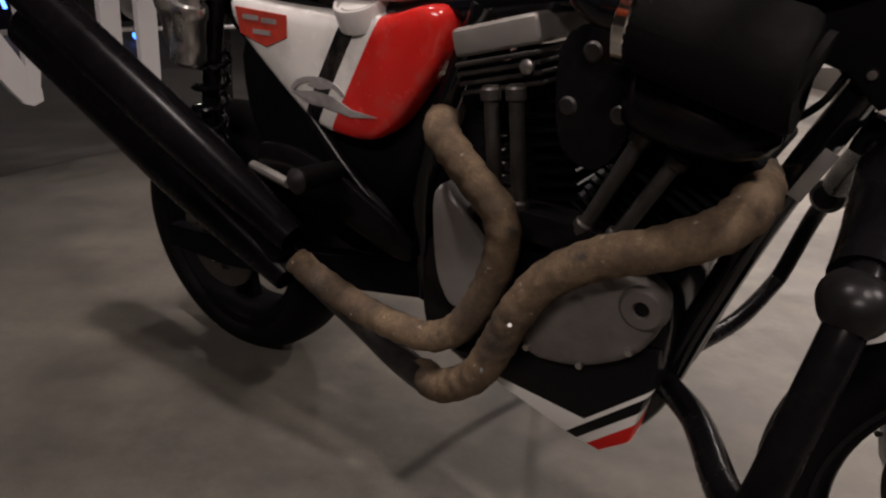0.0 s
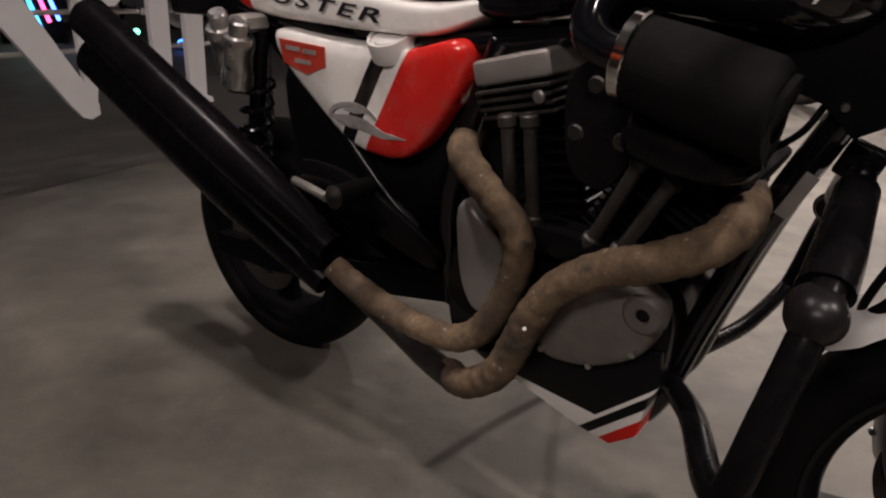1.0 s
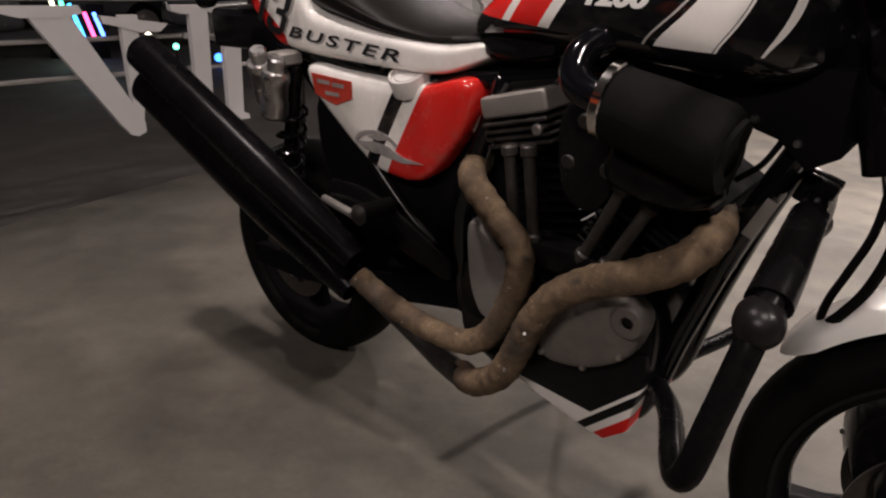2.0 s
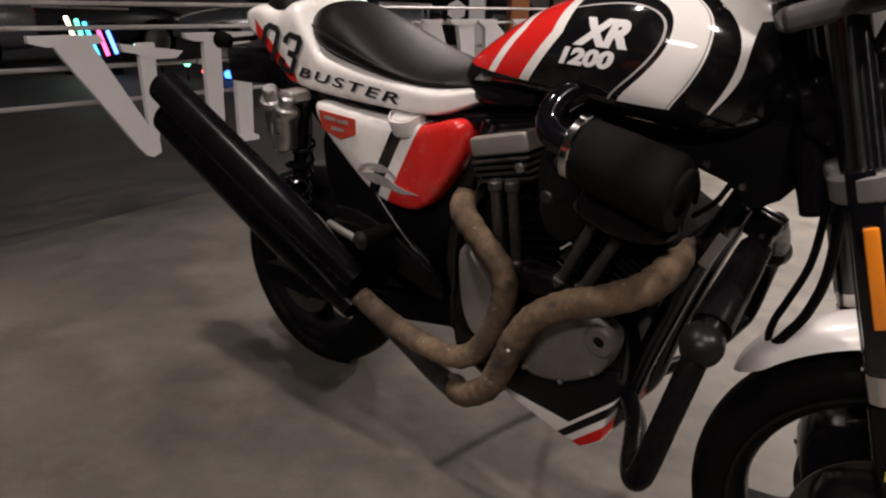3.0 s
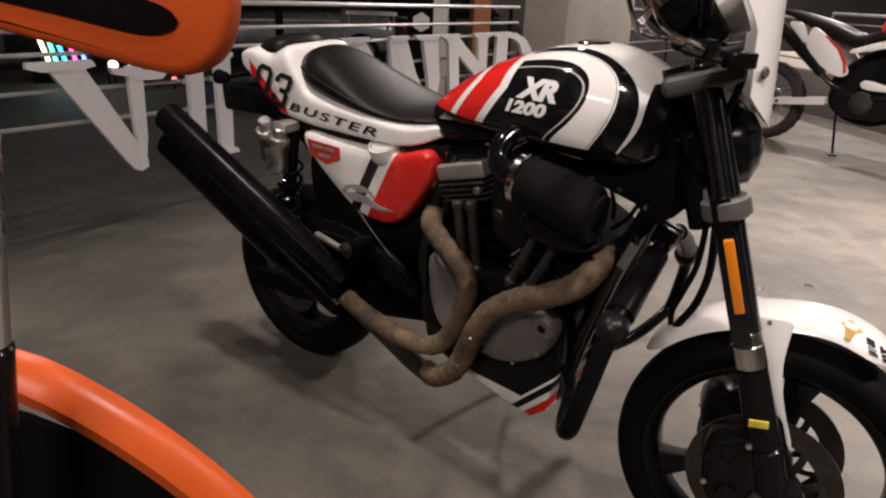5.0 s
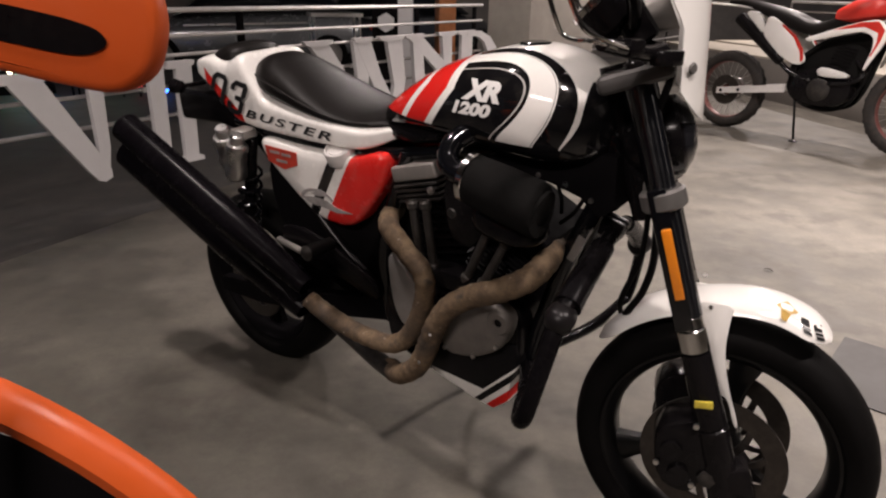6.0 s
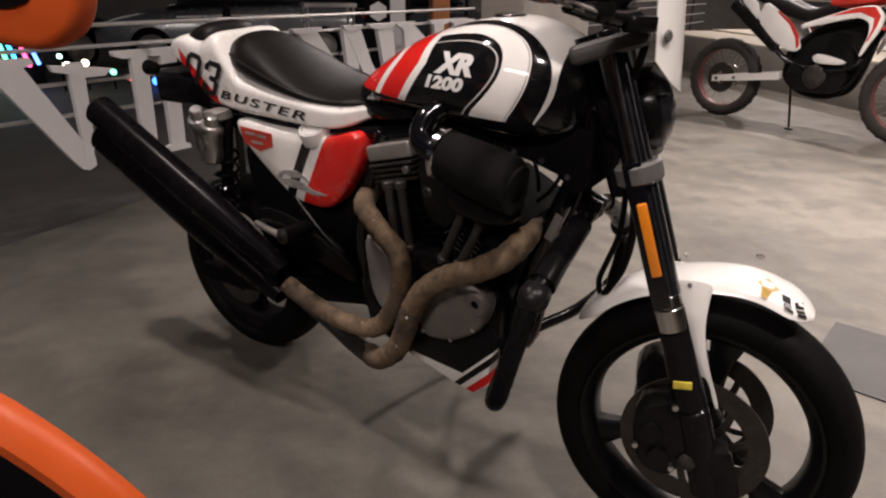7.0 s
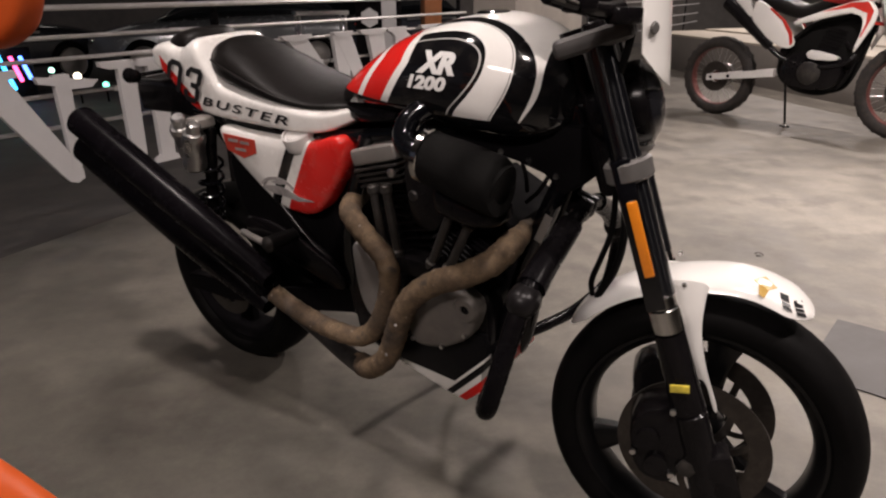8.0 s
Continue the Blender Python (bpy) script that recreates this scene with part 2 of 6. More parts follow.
M_YELLOW = surface("yellow_tag", (0.62, 0.50, 0.06), 0.5, vary=0.4, scale=120)
M_ORANGE = surface("orange_paint", (0.50, 0.080, 0.015), 0.36, vary=0.06, dust=0.03, spec=0.22)
M_STEEL = surface("brushed_steel", (0.62, 0.61, 0.60), 0.30, metal=1.0, vary=0.12, scale=90)
M_DISC = surface("brake_disc_steel", (0.062, 0.055, 0.050), 0.34, metal=0.85, vary=0.2, scale=70, dust=0.15)


def fork_lacquer():
    """Black lacquer turned on a lathe: highlights draw out along the leg."""
    n = Nodes("fork_lacquer")
    turn = n.tree.nodes.new("ShaderNodeTangent")
    turn.direction_type, turn.axis = "RADIAL", "Z"
    return n.set(Base_Color=(0.003, 0.0032, 0.0045), Roughness=n.ramp(n.noise(60, 4), [(0.3, 0.16), (0.7, 0.20)]), Anisotropic=1.0, Anisotropic_Rotation=0.25, Tangent=turn.outputs[0], Specular_IOR_Level=1.0)


M_FORK = fork_lacquer()


def wrap_material():
    n = Nodes("exhaust_wrap")
    x, y, z = n.xyz()
    big, fine = n.noise(7, 4), n.noise(260, 3)
    scorch = n.ramp(n.noise(11.0, 6, 0.7), [(0.34, (0.040, 0.032, 0.026)), (0.47, (0.105, 0.072, 0.045)), (0.58, (0.190, 0.132, 0.078)), (0.68, (0.060, 0.050, 0.042))])
    col = n.mix(n.ramp(fine, [(0.35, 0.0), (0.7, 0.55)]), scorch, (0.10, 0.075, 0.055))
    ash = n.ramp(n.noise(70, 3, 0.6), [(0.66, 0.0), (0.72, 0.55)])
    col = n.mix(ash, col, (0.42, 0.36, 0.30))
    n.set(Base_Color=col, Roughness=0.85, Specular_IOR_Level=0.25)
    n.bump(n.math("ADD", fine, big), 0.7, 0.0012)
    return n.mat


def tank_paint():
    """Red tail, white stripes, and nested arches of black, silver, white and black over the tank's side."""
    n = Nodes("tank_paint")
    x, y, z = n.xyz()
    # height unrolled over the shoulder of the tank
    v = n.math("SUBTRACT", n.math("ADD", z, n.math("SUBTRACT", 0.165, n.math("ABSOLUTE", y))), 1.075)
    up, down = n.math("MAXIMUM", v, 0.0), n.math("MINIMUM", v, 0.0)
    below = n.math("MULTIPLY", down, down)

    def arch(a, h, p, q):
        """1 inside an arch that is rounded at the top and sweeps back below."""
        along = n.math("MAXIMUM", n.math("ADD", n.math("SUBTRACT", x, 0.19), n.math("MULTIPLY", below, q)), 0.0)
        return n.math("LESS_THAN", n.math("ADD", n.math("POWER", n.math("DIVIDE", along, a), p), n.math("POWER", n.math("DIVIDE", up, h), p)), 1.0)

    sil = (0.50, 0.48, 0.46)
    col = n.mix(arch(0.210, 0.168, 2.0, 2.7), WHITE, BLACK)
    for a, h, p, q, c in ((0.173, 0.137, 2.4, 3.2, WHITE), (0.170, 0.134, 2.4, 3.2, (0.10, 0.10, 0.10)), (0.1685, 0.1325, 2.4, 3.2, WHITE), (0.119, 0.093, 2.4, 5.5, BLACK), (0.1115, 0.066, 2.4, 6.2, sil), (0.1075, 0.062, 2.4, 6.2, BLACK)):
        col = n.mix(arch(a, h, p, q), col, c)
    low_run = n.math("MULTIPLY", n.math("MINIMUM", n.math("SUBTRACT", z, 1.0), 0.05), 0.76)
    high_run = n.math("MULTIPLY", n.math("MAXIMUM", n.math("SUBTRACT", z, 1.05), 0.0), 0.15)
    a = n.math("SUBTRACT", x, n.math("ADD", low_run, high_run))
    t2 = n.math("ADD", n.math("MULTIPLY", a, 2.0), 0.5)
    tail = n.ramp(t2, [(0.0, RED), (0.5 - 0.022 * 2, WHITE), (0.5 - 0.003 * 2, RED), (0.5 + 0.063 * 2, WHITE)], hard=True)
    col = n.mix(n.math("GREATER_THAN", a, 0.087), tail, col)
    low = n.math("LESS_THAN", z, n.math("SUBTRACT", 0.968, n.math("MULTIPLY", x, 0.04)))
    front = n.math("MULTIPLY", n.math("SUBTRACT", 1.0, arch(0.219, 0.5, 2.0, 3.4)), n.math("LESS_THAN", z, 1.076))
    col = n.mix(n.math("MAXIMUM", low, front), col, BLACK)
    grime = n.ramp(n.noise(22, 6, 0.65), [(0.5, 0.0), (0.8, 0.10)])
    n.set(Base_Color=n.mix(grime, col, (0.2, 0.18, 0.15)), Roughness=n.ramp(n.noise(40, 4), [(0.3, 0.06), (0.7, 0.11)]))
    return n.mat


def panel_paint():
    n = Nodes("side_panel_paint")
    x, y, z = n.xyz()
    a = n.math("SUBTRACT", x, n.math("MULTIPLY", n.math("SUBTRACT", z, 0.8), 0.58))
    t = n.math("ADD", n.math("MULTIPLY", a, 1.5), 0.9)
    col = n.ramp(t, [(0.0, WHITE), (0.9 - 0.298 * 1.5, BLACK), (0.9 - 0.263 * 1.5, WHITE), (0.9 - 0.229 * 1.5, RED)], hard=True)
    grime = n.ramp(n.noise(25, 6, 0.65), [(0.5, 0.0), (0.8, 0.22)])
    n.set(Base_Color=n.mix(grime, col, (0.25, 0.2, 0.16)), Roughness=n.ramp(n.noise(40, 4), [(0.3, 0.16), (0.7, 0.3)]), Coat_Weight=0.5, Coat_Roughness=0.05)
    return n.mat


def tail_paint():
    n = Nodes("tail_paint")
    x, y, z = n.xyz()
    red = n.math("MULTIPLY", n.math("LESS_THAN", n.math("ADD", z, n.math("MULTIPLY", x, 0.72)), 0.446), n.math("MULTIPLY", n.math("LESS_THAN", x, -0.628), n.math("GREATER_THAN", x, -0.797)))
    col = n.mix(red, WHITE, RED)
    grime = n.ramp(n.noise(25, 6, 0.65), [(0.5, 0.0), (0.8, 0.2)])
    n.set(Base_Color=n.mix(grime, col, (0.25, 0.22, 0.18)), Roughness=n.ramp(n.noise(40, 4), [(0.3, 0.16), (0.7, 0.3)]), Coat_Weight=0.5, Coat_Roughness=0.05)
    return n.mat


def belly_paint():
    """Black pan with white, black, white, red and white bands along its lower rim."""
    n = Nodes("belly_pan_paint")
    x, y, z = n.xyz()
    # the black field ends on two straight lines that meet at x = 0.196
    back = n.math("ADD", n.math("MULTIPLY", n.math("SUBTRACT", 0.196, x), 0.05), 0.298)
    front = n.math("ADD", n.math("MULTIPLY", n.math("SUBTRACT", x, 0.196), 1.06), 0.298)
    d = n.math("SUBTRACT", front, z)
    bands = n.ramp(n.math("MULTIPLY", d, 8.0), [(0.0, WHITE), (0.075, BLACK), (0.26, WHITE), (0.42, RED), (0.66, WHITE)], hard=True)
    col = n.mix(n.math("GREATER_THAN", z, n.math("MAXIMUM", back, front)), bands, BLACK)
    n.set(Base_Color=n.mix(n.ramp(n.noise(30, 6, 0.7), [(0.5, 0.0), (0.85, 0.03)]), col, (0.2, 0.17, 0.14)), Roughness=0.3, Specular_IOR_Level=0.12)
    return n.mat


def concrete_floor():
    n = Nodes("worn_concrete")
    cloud, mid, fine, speck = n.noise(1.5, 5, 0.62), n.noise(5.5, 6, 0.62), n.noise(60, 6, 0.7), n.noise(240, 3)
    base = n.ramp(n.math("ADD", n.math("MULTIPLY", cloud, 0.6), n.math("MULTIPLY", mid, 0.4)), [(0.38, (0.058, 0.052, 0.043)), (0.49, (0.104, 0.094, 0.078)), (0.60, (0.150, 0.136, 0.113))])
    base = n.mix(n.ramp(fine, [(0.35, 0.25), (0.6, 0.0)]), base, (0.065, 0.058, 0.051))
    stain = n.ramp(n.noise(3.1, 5, 0.6), [(0.52, 0.0), (0.64, 0.60)])
    base = n.mix(stain, base, (0.060, 0.053, 0.046))
    pale = n.ramp(n.noise(2.6, 4, 0.55, stretch=(1.0, 1.4, 1.0)), [(0.54, 0.0), (0.70, 0.38)])
    base = n.mix(pale, base, (0.185, 0.168, 0.139))
    n.set(Base_Color=base, Roughness=n.ramp(mid, [(0.3, 0.55), (0.7, 0.8)]))
    n.bump(n.math("ADD", fine, n.math("MULTIPLY", speck, 0.5)), 0.35, 0.0015)
    return n.mat


M_WRAP, M_TANK, M_PANEL, M_TAIL, M_BELLY, M_FLOOR = wrap_material(), tank_paint(), panel_paint(), tail_paint(), belly_paint(), concrete_floor()
M_LEDGE = surface("grey_ledge_concrete", (0.17, 0.155, 0.14), 0.75, vary=0.18, scale=10, bump=0.001, dust=0.1)
# paler than the stone itself: the lamplight on the ledge is in the colour
M_LIT_COPING = surface("lit_coping_stone", (0.42, 0.375, 0.31), 0.7, vary=0.2, scale=9, bump=0.001, dust=0.1)
M_DARK_FLOOR = surface("dark_paving", (0.052, 0.048, 0.046), 0.7, vary=0.3, scale=12, bump=0.001, dust=0.15)
M_COLUMN = surface("board_marked_concrete", (0.34, 0.31, 0.275), 0.75, vary=0.22, scale=14, bump=0.0015, dust=0.2)
M_WALL = surface("low_bounce_wall", (0.022, 0.021, 0.021), 0.8, vary=0.15, scale=6)
M_LETTER = surface("pale_grey_letter_paint", (0.62, 0.605, 0.605), 0.5, vary=0.06, scale=20)
M_STREET = surface("street_paving", (0.20, 0.185, 0.17), 0.7, vary=0.3, scale=8, bump=0.001, dust=0.15)
M_CEILING = surface("low_bounce_ceiling", (0.07, 0.066, 0.062), 0.85, vary=0.1, scale=6)

# ---- the place ----
def flat(name, rows, z, thick, material, label, category="floor"):
    bm = bmesh.new()
    slab(bm, rows, z - thick, z, 0.006, plane="xy", seg=2)
    return tagged(part(name, bm, material), label, category, kind="structure")


# line of the railing on plan, and the letters' plane
RAIL_AT, RAIL_WAY, RAIL_OUT = V(-1.51, 2.234, 0), V(0.5, 0.866, 0).normalized(), V(0.866, -0.5, 0).normalized()


def on_rail(s, out=0.0, z=0.0):
    return RAIL_AT + RAIL_WAY * s + RAIL_OUT * out + V(0, 0, z)


flat("floor", [(-3.6, -2.1), (-3.6, -4), (9, -4), (9, 14), (3.3, 14), (-1.36, 3.4), (-1.62, 2.74), (-1.83, 2.22), (-2.02, 1.72)], 0.0, 0.12, M_FLOOR, "worn pale concrete floor with stains and scuffs")
flat("ground", [(-60, -60), (60, -60), (60, 60), (-60, 60)], -0.125, 0.05, M_STREET, "grey paved ground beyond the concrete slab", "ground")
# the ceiling is out of view; its dark tone holds back bounced light
flat("ceiling", [(-7, -5), (10, -5), (10, 14), (-7, 14)], CEILING + 0.2, 0.2, M_CEILING, "plain unseen ceiling over the parked motorcycles, kept dark against bounce", "ceiling")

# strip of darker floor between the slab and the railing
flat("pavement", [(-2.05, 1.71), (-1.86, 2.21), (-1.65, 2.73), (-1.39, 3.39), (3.2, 13.5), (-3, 13.5), (-6.5, 5), (-6.5, -4), (-3.65, -4), (-3.65, -2.1)], -0.012, 0.1, M_DARK_FLOOR, "darker strip of floor beside the railing", "pavement")


def wall(name, p, q, height, thick, material, label, z=0.0):
    p, q = V(p[0], p[1], 0), V(q[0], q[1], 0)
    d = (q - p).normalized()
    side = V(-d.y, d.x, 0) * thick
    bm = bmesh.new()
    slab(bm, [(p.x, p.y), (q.x, q.y), ((q + side).x, (q + side).y), ((p + side).x, (p + side).y)], z, z + height, 0.008, plane="xy")
    return tagged(part(name, bm, material), label, "wall", kind="structure")


# unseen south and east walls, added near black so that little light returns
wall("wall_south", (-7, -4.1), (10, -4.1), CEILING, 0.2, M_WALL, "plain unseen wall added to close the hall, kept dark", -0.12)
# made-up facade that catches the street's added lamp and greys the far view
wall("wall_street", (14, 20.3), (-17, 9.2), 4.2, -0.25, M_STREET, "plain grey facade added across the street as a lit backdrop", -0.13)
wall("wall_east", (9.1, -4), (9.1, 14), CEILING, 0.2, M_WALL, "plain unseen wall added at the end of the hall, kept dark", -0.12)

# concrete pier beside the railing
c0 = on_rail(4.15) + V(0.09, 0, 0)
pier = [c0, c0 + RAIL_WAY * 1.6, c0 + RAIL_WAY * 1.6 - RAIL_OUT * 0.46, c0 - RAIL_OUT * 0.46]
bm = bmesh.new()
slab(bm, [(p.x, p.y) for p in pier], -0.01, CEILING, 0.012, plane="xy")
tagged(part("column", bm, M_COLUMN), "bare concrete column with faint shuttering marks", "column", kind="structure")


def railing():
    ob = thing("railing", Matrix(), "stainless steel railing of thin horizontal bars on posts", "railing", kind="structure")
    for z in (0.59, 0.735, 0.89, 0.985, 1.11):
        for s0, s1 in ((-3.0, 3.52), (5.9, 11.5)):
            bm = bmesh.new()
            rod(bm, on_rail(s0, -0.05, z), on_rail(s1, -0.05, z), 0.010 if z < 1.1 else 0.014, seg=10)
            part("bar", bm, M_RAIL, ob)
    for s in (-2.9, 0.92, 2.62, 3.46, 6.0, 7.6, 9.2, 10.8):
        bm = bmesh.new()
        block(bm, on_rail(s, -0.09, 0.54), (0.05, 0.012, 1.15), Matrix.Rotation(math.atan2(RAIL_WAY.y, RAIL_WAY.x), 4, "Z"), 0.002)
        block(bm, on_rail(s, -0.075, -0.006), (0.10, 0.09, 0.012), Matrix.Rotation(math.atan2(RAIL_WAY.y, RAIL_WAY.x), 4, "Z"), 0.002)
        part("post", bm, M_SATIN_BLACK, ob)
    return ob


railing()

# ---- the big letters along the railing ----
def stroke(bm, outline, s, z, w, h, lift=0.0):
    """One closed stroke of a letter, given in a unit box, between the letter's faces."""
    pts = [(s + x * w, z + y * h) for x, y in outline]
    lo = [bm.verts.new(on_rail(p, -0.030 + lift * 0.5, q)) for p, q in pts]
    hi = [bm.verts.new(on_rail(p, lift, q)) for p, q in pts]
    n = len(pts)
    bm.faces.new(hi)
    bm.faces.new(lo)
    for i in range(n):
        bm.faces.new((lo[i], lo[(i + 1) % n], hi[(i + 1) % n], hi[i]))


def serif(x, w=0.34, y=1.0, t=0.07):
    k = 1 if y > 0.5 else -1
    return [(x - w / 2, y), (x + w / 2, y), (x + w / 2 - 0.02, y - k * t * 0.6), (x + w / 4, y - k * t), (x - w / 4, y - k * t), (x - w / 2 + 0.02, y - k * t * 0.6)]


GLYPHS = {
    "V": [[(0.12, 0.96), (0.37, 0.96), (0.68, 0.30), (0.77, 0.10), (0.77, 0.02), (0.71, -0.01), (0.66, 0.01), (0.60, 0.10)],
          [(0.69, 0.93), (0.81, 0.93), (0.79, 0.30), (0.76, 0.10), (0.69, 0.10), (0.70, 0.30)],
          [(0.0, 1.0), (0.44, 1.0), (0.46, 0.95), (0.36, 0.92), (0.10, 0.92), (0.0, 0.95)], [(0.56, 0.93), (1.02, 0.86), (0.96, 0.80), (0.80, 0.80), (0.70, 0.84), (0.58, 0.87)]],
    "I": [[(0.50, 0.97), (0.95, 0.97), (0.88, 0.03), (0.50, 0.03)], serif(0.55, 1.0), serif(0.68, 0.7, 0.0)],
    "W": [[(0.03, 0.97), (0.20, 0.97), (0.38, 0.55), (0.60, 0.06), (0.56, 0.0), (0.50, 0.0), (0.45, 0.06), (0.26, 0.52)], [(0.44, 0.96), (0.61, 0.96), (0.57, 0.06), (0.51, 0.06)],
          [(0.45, 0.98), (0.61, 0.98), (0.72, 0.52), (0.88, 0.08), (0.86, 0.0), (0.80, 0.0), (0.73, 0.10), (0.61, 0.46)], [(0.79, 0.96), (0.96, 0.96), (1.00, 0.36), (0.96, 0.10), (0.88, 0.01), (0.83, 0.06), (0.87, 0.34)],
          serif(0.12, 0.26), serif(0.54, 0.20), serif(0.85, 0.30)],
    "N": [[(0.12, 0.97), (0.30, 0.97), (0.38, 0.03), (0.20, 0.03)], [(0.02, 0.98), (0.28, 0.98), (0.86, 0.46), (0.88, 0.26), (0.80, 0.26)], [(0.68, 0.97), (0.88, 0.97), (0.90, 0.0), (0.78, 0.0)], serif(0.16, 0.34), serif(0.80, 0.40), serif(0.28, 0.34, 0.0)],
    "D": [[(0.10, 0.97), (0.34, 0.97), (0.34, 0.03), (0.10, 0.03)], serif(0.20, 0.40), serif(0.20, 0.40, 0.0),
          [(0.22, 1.0), (0.52, 0.98), (0.76, 0.88), (0.92, 0.70), (0.97, 0.5), (0.92, 0.30), (0.76, 0.12), (0.52, 0.02), (0.22, 0.0), (0.22, 0.08), (0.48, 0.11), (0.62, 0.20), (0.70, 0.34), (0.73, 0.5), (0.70, 0.66), (0.62, 0.80), (0.48, 0.89), (0.22, 0.92)]],
}
for glyph, s, width in (("V", -0.49, 0.62), ("I", 0.15, 0.20), ("I", 0.305, 0.21), ("W", 1.33, 1.02), ("N", 2.36, 0.70), ("D", 3.06, 0.70)):
    bm = bmesh.new()
    for k, outline in enumerate(GLYPHS[glyph]):
        stroke(bm, outline, s, 0.335 if s < 1 else 0.385, width, 0.53, 0.0012 * k)
    letter = part("letter_%s" % glyph.lower(), bm, M_LETTER, smooth=False)
    for f, z in ((0.45, 0.735), (0.55, 0.59)):
        bm = bmesh.new()
        rod(bm, on_rail(s + width * f, -0.029, z), on_rail(s + width * f, -0.060, z), 0.014, seg=10)
        part("fixing", bm, M_STEEL, letter)
    tagged(letter, "large pale grey capital letter %s with serifs fixed to the railing" % glyph, "sign letter", "letters on the railing")

# ---- far end: ledge wall behind the off-road motorcycle ----
p, q = V(3.02, 10.6, 0), V(5.1, 3.4, 0)
wall("wall_ledge", (q.x, q.y), (p.x, p.y), 0.50, -2.4, M_LEDGE, "low concrete ledge wall at the edge of the floor", -0.01)
# paving slabs on top, two courses with open joint, painted pale as lit
way = (q - p).normalized()
back = V(-way.y, way.x, 0)
if back.x < 0:
    back = -back
for k in range(2):
    a0, a1 = 0.0 + 0.98 * k, 0.92 + 1.40 * k
    bm = bmesh.new()
    slab(bm, [((c + back * d).x, (c + back * d).y) for c, d in ((p, a0), (q, a0), (q, a1), (p, a1))], 0.486, 0.512 + 0.02 * k, 0.004, plane="xy")
    tagged(part("trim", bm, M_LIT_COPING), "stone coping along the top of the ledge, coloured pale as lit", "trim", kind="structure")

# ---- the white, red and black motorcycle ----
BIKE = pose(0.248, 0.883, 0, 0, 0, -32) @ pose(0, 0, 0, 4, 0, 0)
bike = thing("motorcycle", BIKE, "white, red and black motorcycle parked on concrete, front wheel turned", "motorcycle")
RAKE, STEER = radians(18), radians(20)
STEERED = Matrix.Translation((0.757, 0, 0.304)) @ Matrix.Rotation(STEER, 4, V(-math.sin(RAKE), 0, math.cos(RAKE)))


# the front wheel's own place and turn
FRONT = BIKE.inverted() @ pose(0.850, 0.463, 0.3085, 0, 0, -23.5) @ pose(0, 0, 0, -1.0, 0, 0)


def bpart(name, bm, material, parent=None, label="", steered=False, **kw):
    if steered:
        bmesh.ops.transform(bm, matrix=STEERED if steered is True else steered, verts=bm.verts)
    return part(name, bm, material, parent or bike, label, **kw)


def tyre_mesh(r, w, rim, seg=72):
    bm = bmesh.new()
    # bead, then a round crown
    prof = [(rim, -w * 0.34), (rim + 0.006, -w * 0.40)]
    mid = rim + (r - rim) * 0.42
    prof += [(mid - (mid - rim - 0.006) * math.cos(a), -w * (0.40 + 0.10 * math.sin(a))) for a in (math.pi / 6, math.pi / 3)]
    prof += [(mid + (r - mid) * math.sin(a) ** 0.9, -w * 0.5 * math.cos(a) ** 0.9) for a in (math.pi / 2 * k / 9 for k in range(9))] + [(r, 0)]
    prof += [(a, -b) for a, b in prof[-2::-1]]
    return lathe(bm, prof, (0, 0, 0), (0, 1, 0), seg)


def cast_rim(r_in, r_out, w):
    bm = bmesh.new()
    return lathe(bm, [(r_out, -w / 2), (r_out - 0.008, -w / 2), (r_in + 0.006, -w * 0.34), (r_in, -w * 0.2), (r_in, w * 0.2), (r_in + 0.006, w * 0.34), (r_out - 0.008, w / 2), (r_out, w / 2)], (0, 0, 0), (0, 1, 0), 72)


def wheel_hub():
    bm = bmesh.new()
    return lathe(bm, [(0.0, -0.05), (0.035, -0.05), (0.045, -0.042), (0.055, -0.02), (0.055, 0.02), (0.045, 0.042), (0.035, 0.05), (0.0, 0.05)], (0, 0, 0), (0, 1, 0), 32)


def cast_spoke(r_in, a):
    bm = bmesh.new()
    c, s = math.cos(a), math.sin(a)
    rows = []
    for rr, hw, hy in ((0.045, 0.030, 0.022), (0.10, 0.022, 0.019), (r_in - 0.05, 0.022, 0.018), (r_in + 0.004, 0.036, 0.022)):
        x0, z0 = rr * c, rr * s
        rows.append([V(x0 - s * f * hw, g * hy, z0 + c * f * hw) for f, g in ((1, -0.6), (0.6, -1), (-0.6, -1), (-1, -0.6), (-1, 0.6), (-0.6, 1), (0.6, 1), (1, 0.6))])
    return loft(bm, rows)


def cast_wheel(name, m, r_in, r_out, w, spokes, parent, label, twist=0.0, paint=None):
    """A cast wheel: rim with its hub and spokes as parts."""
    def put(nm, bm, under, text=""):
        bmesh.ops.transform(bm, matrix=m, verts=bm.verts)
        return part(nm, bm, paint or M_GLOSS_BLACK, under, text)
    wheel = put(name, cast_rim(r_in, r_out, w), parent, label)
    put("hub", wheel_hub(), wheel)
    for i in range(spokes):
        put("spoke", cast_spoke(r_in, 2 * math.pi * i / spokes + twist), wheel)
    return wheel


def brake_disc(r_out, r_in, y):
    bm = bmesh.new()
    lathe(bm, [(r_in, y - 0.0025), (r_out, y - 0.0025), (r_out, y + 0.0025), (r_in, y + 0.0025), (r_in, y - 0.0025)], (0, 0, 0), (0, 1, 0), 64)
    return bm


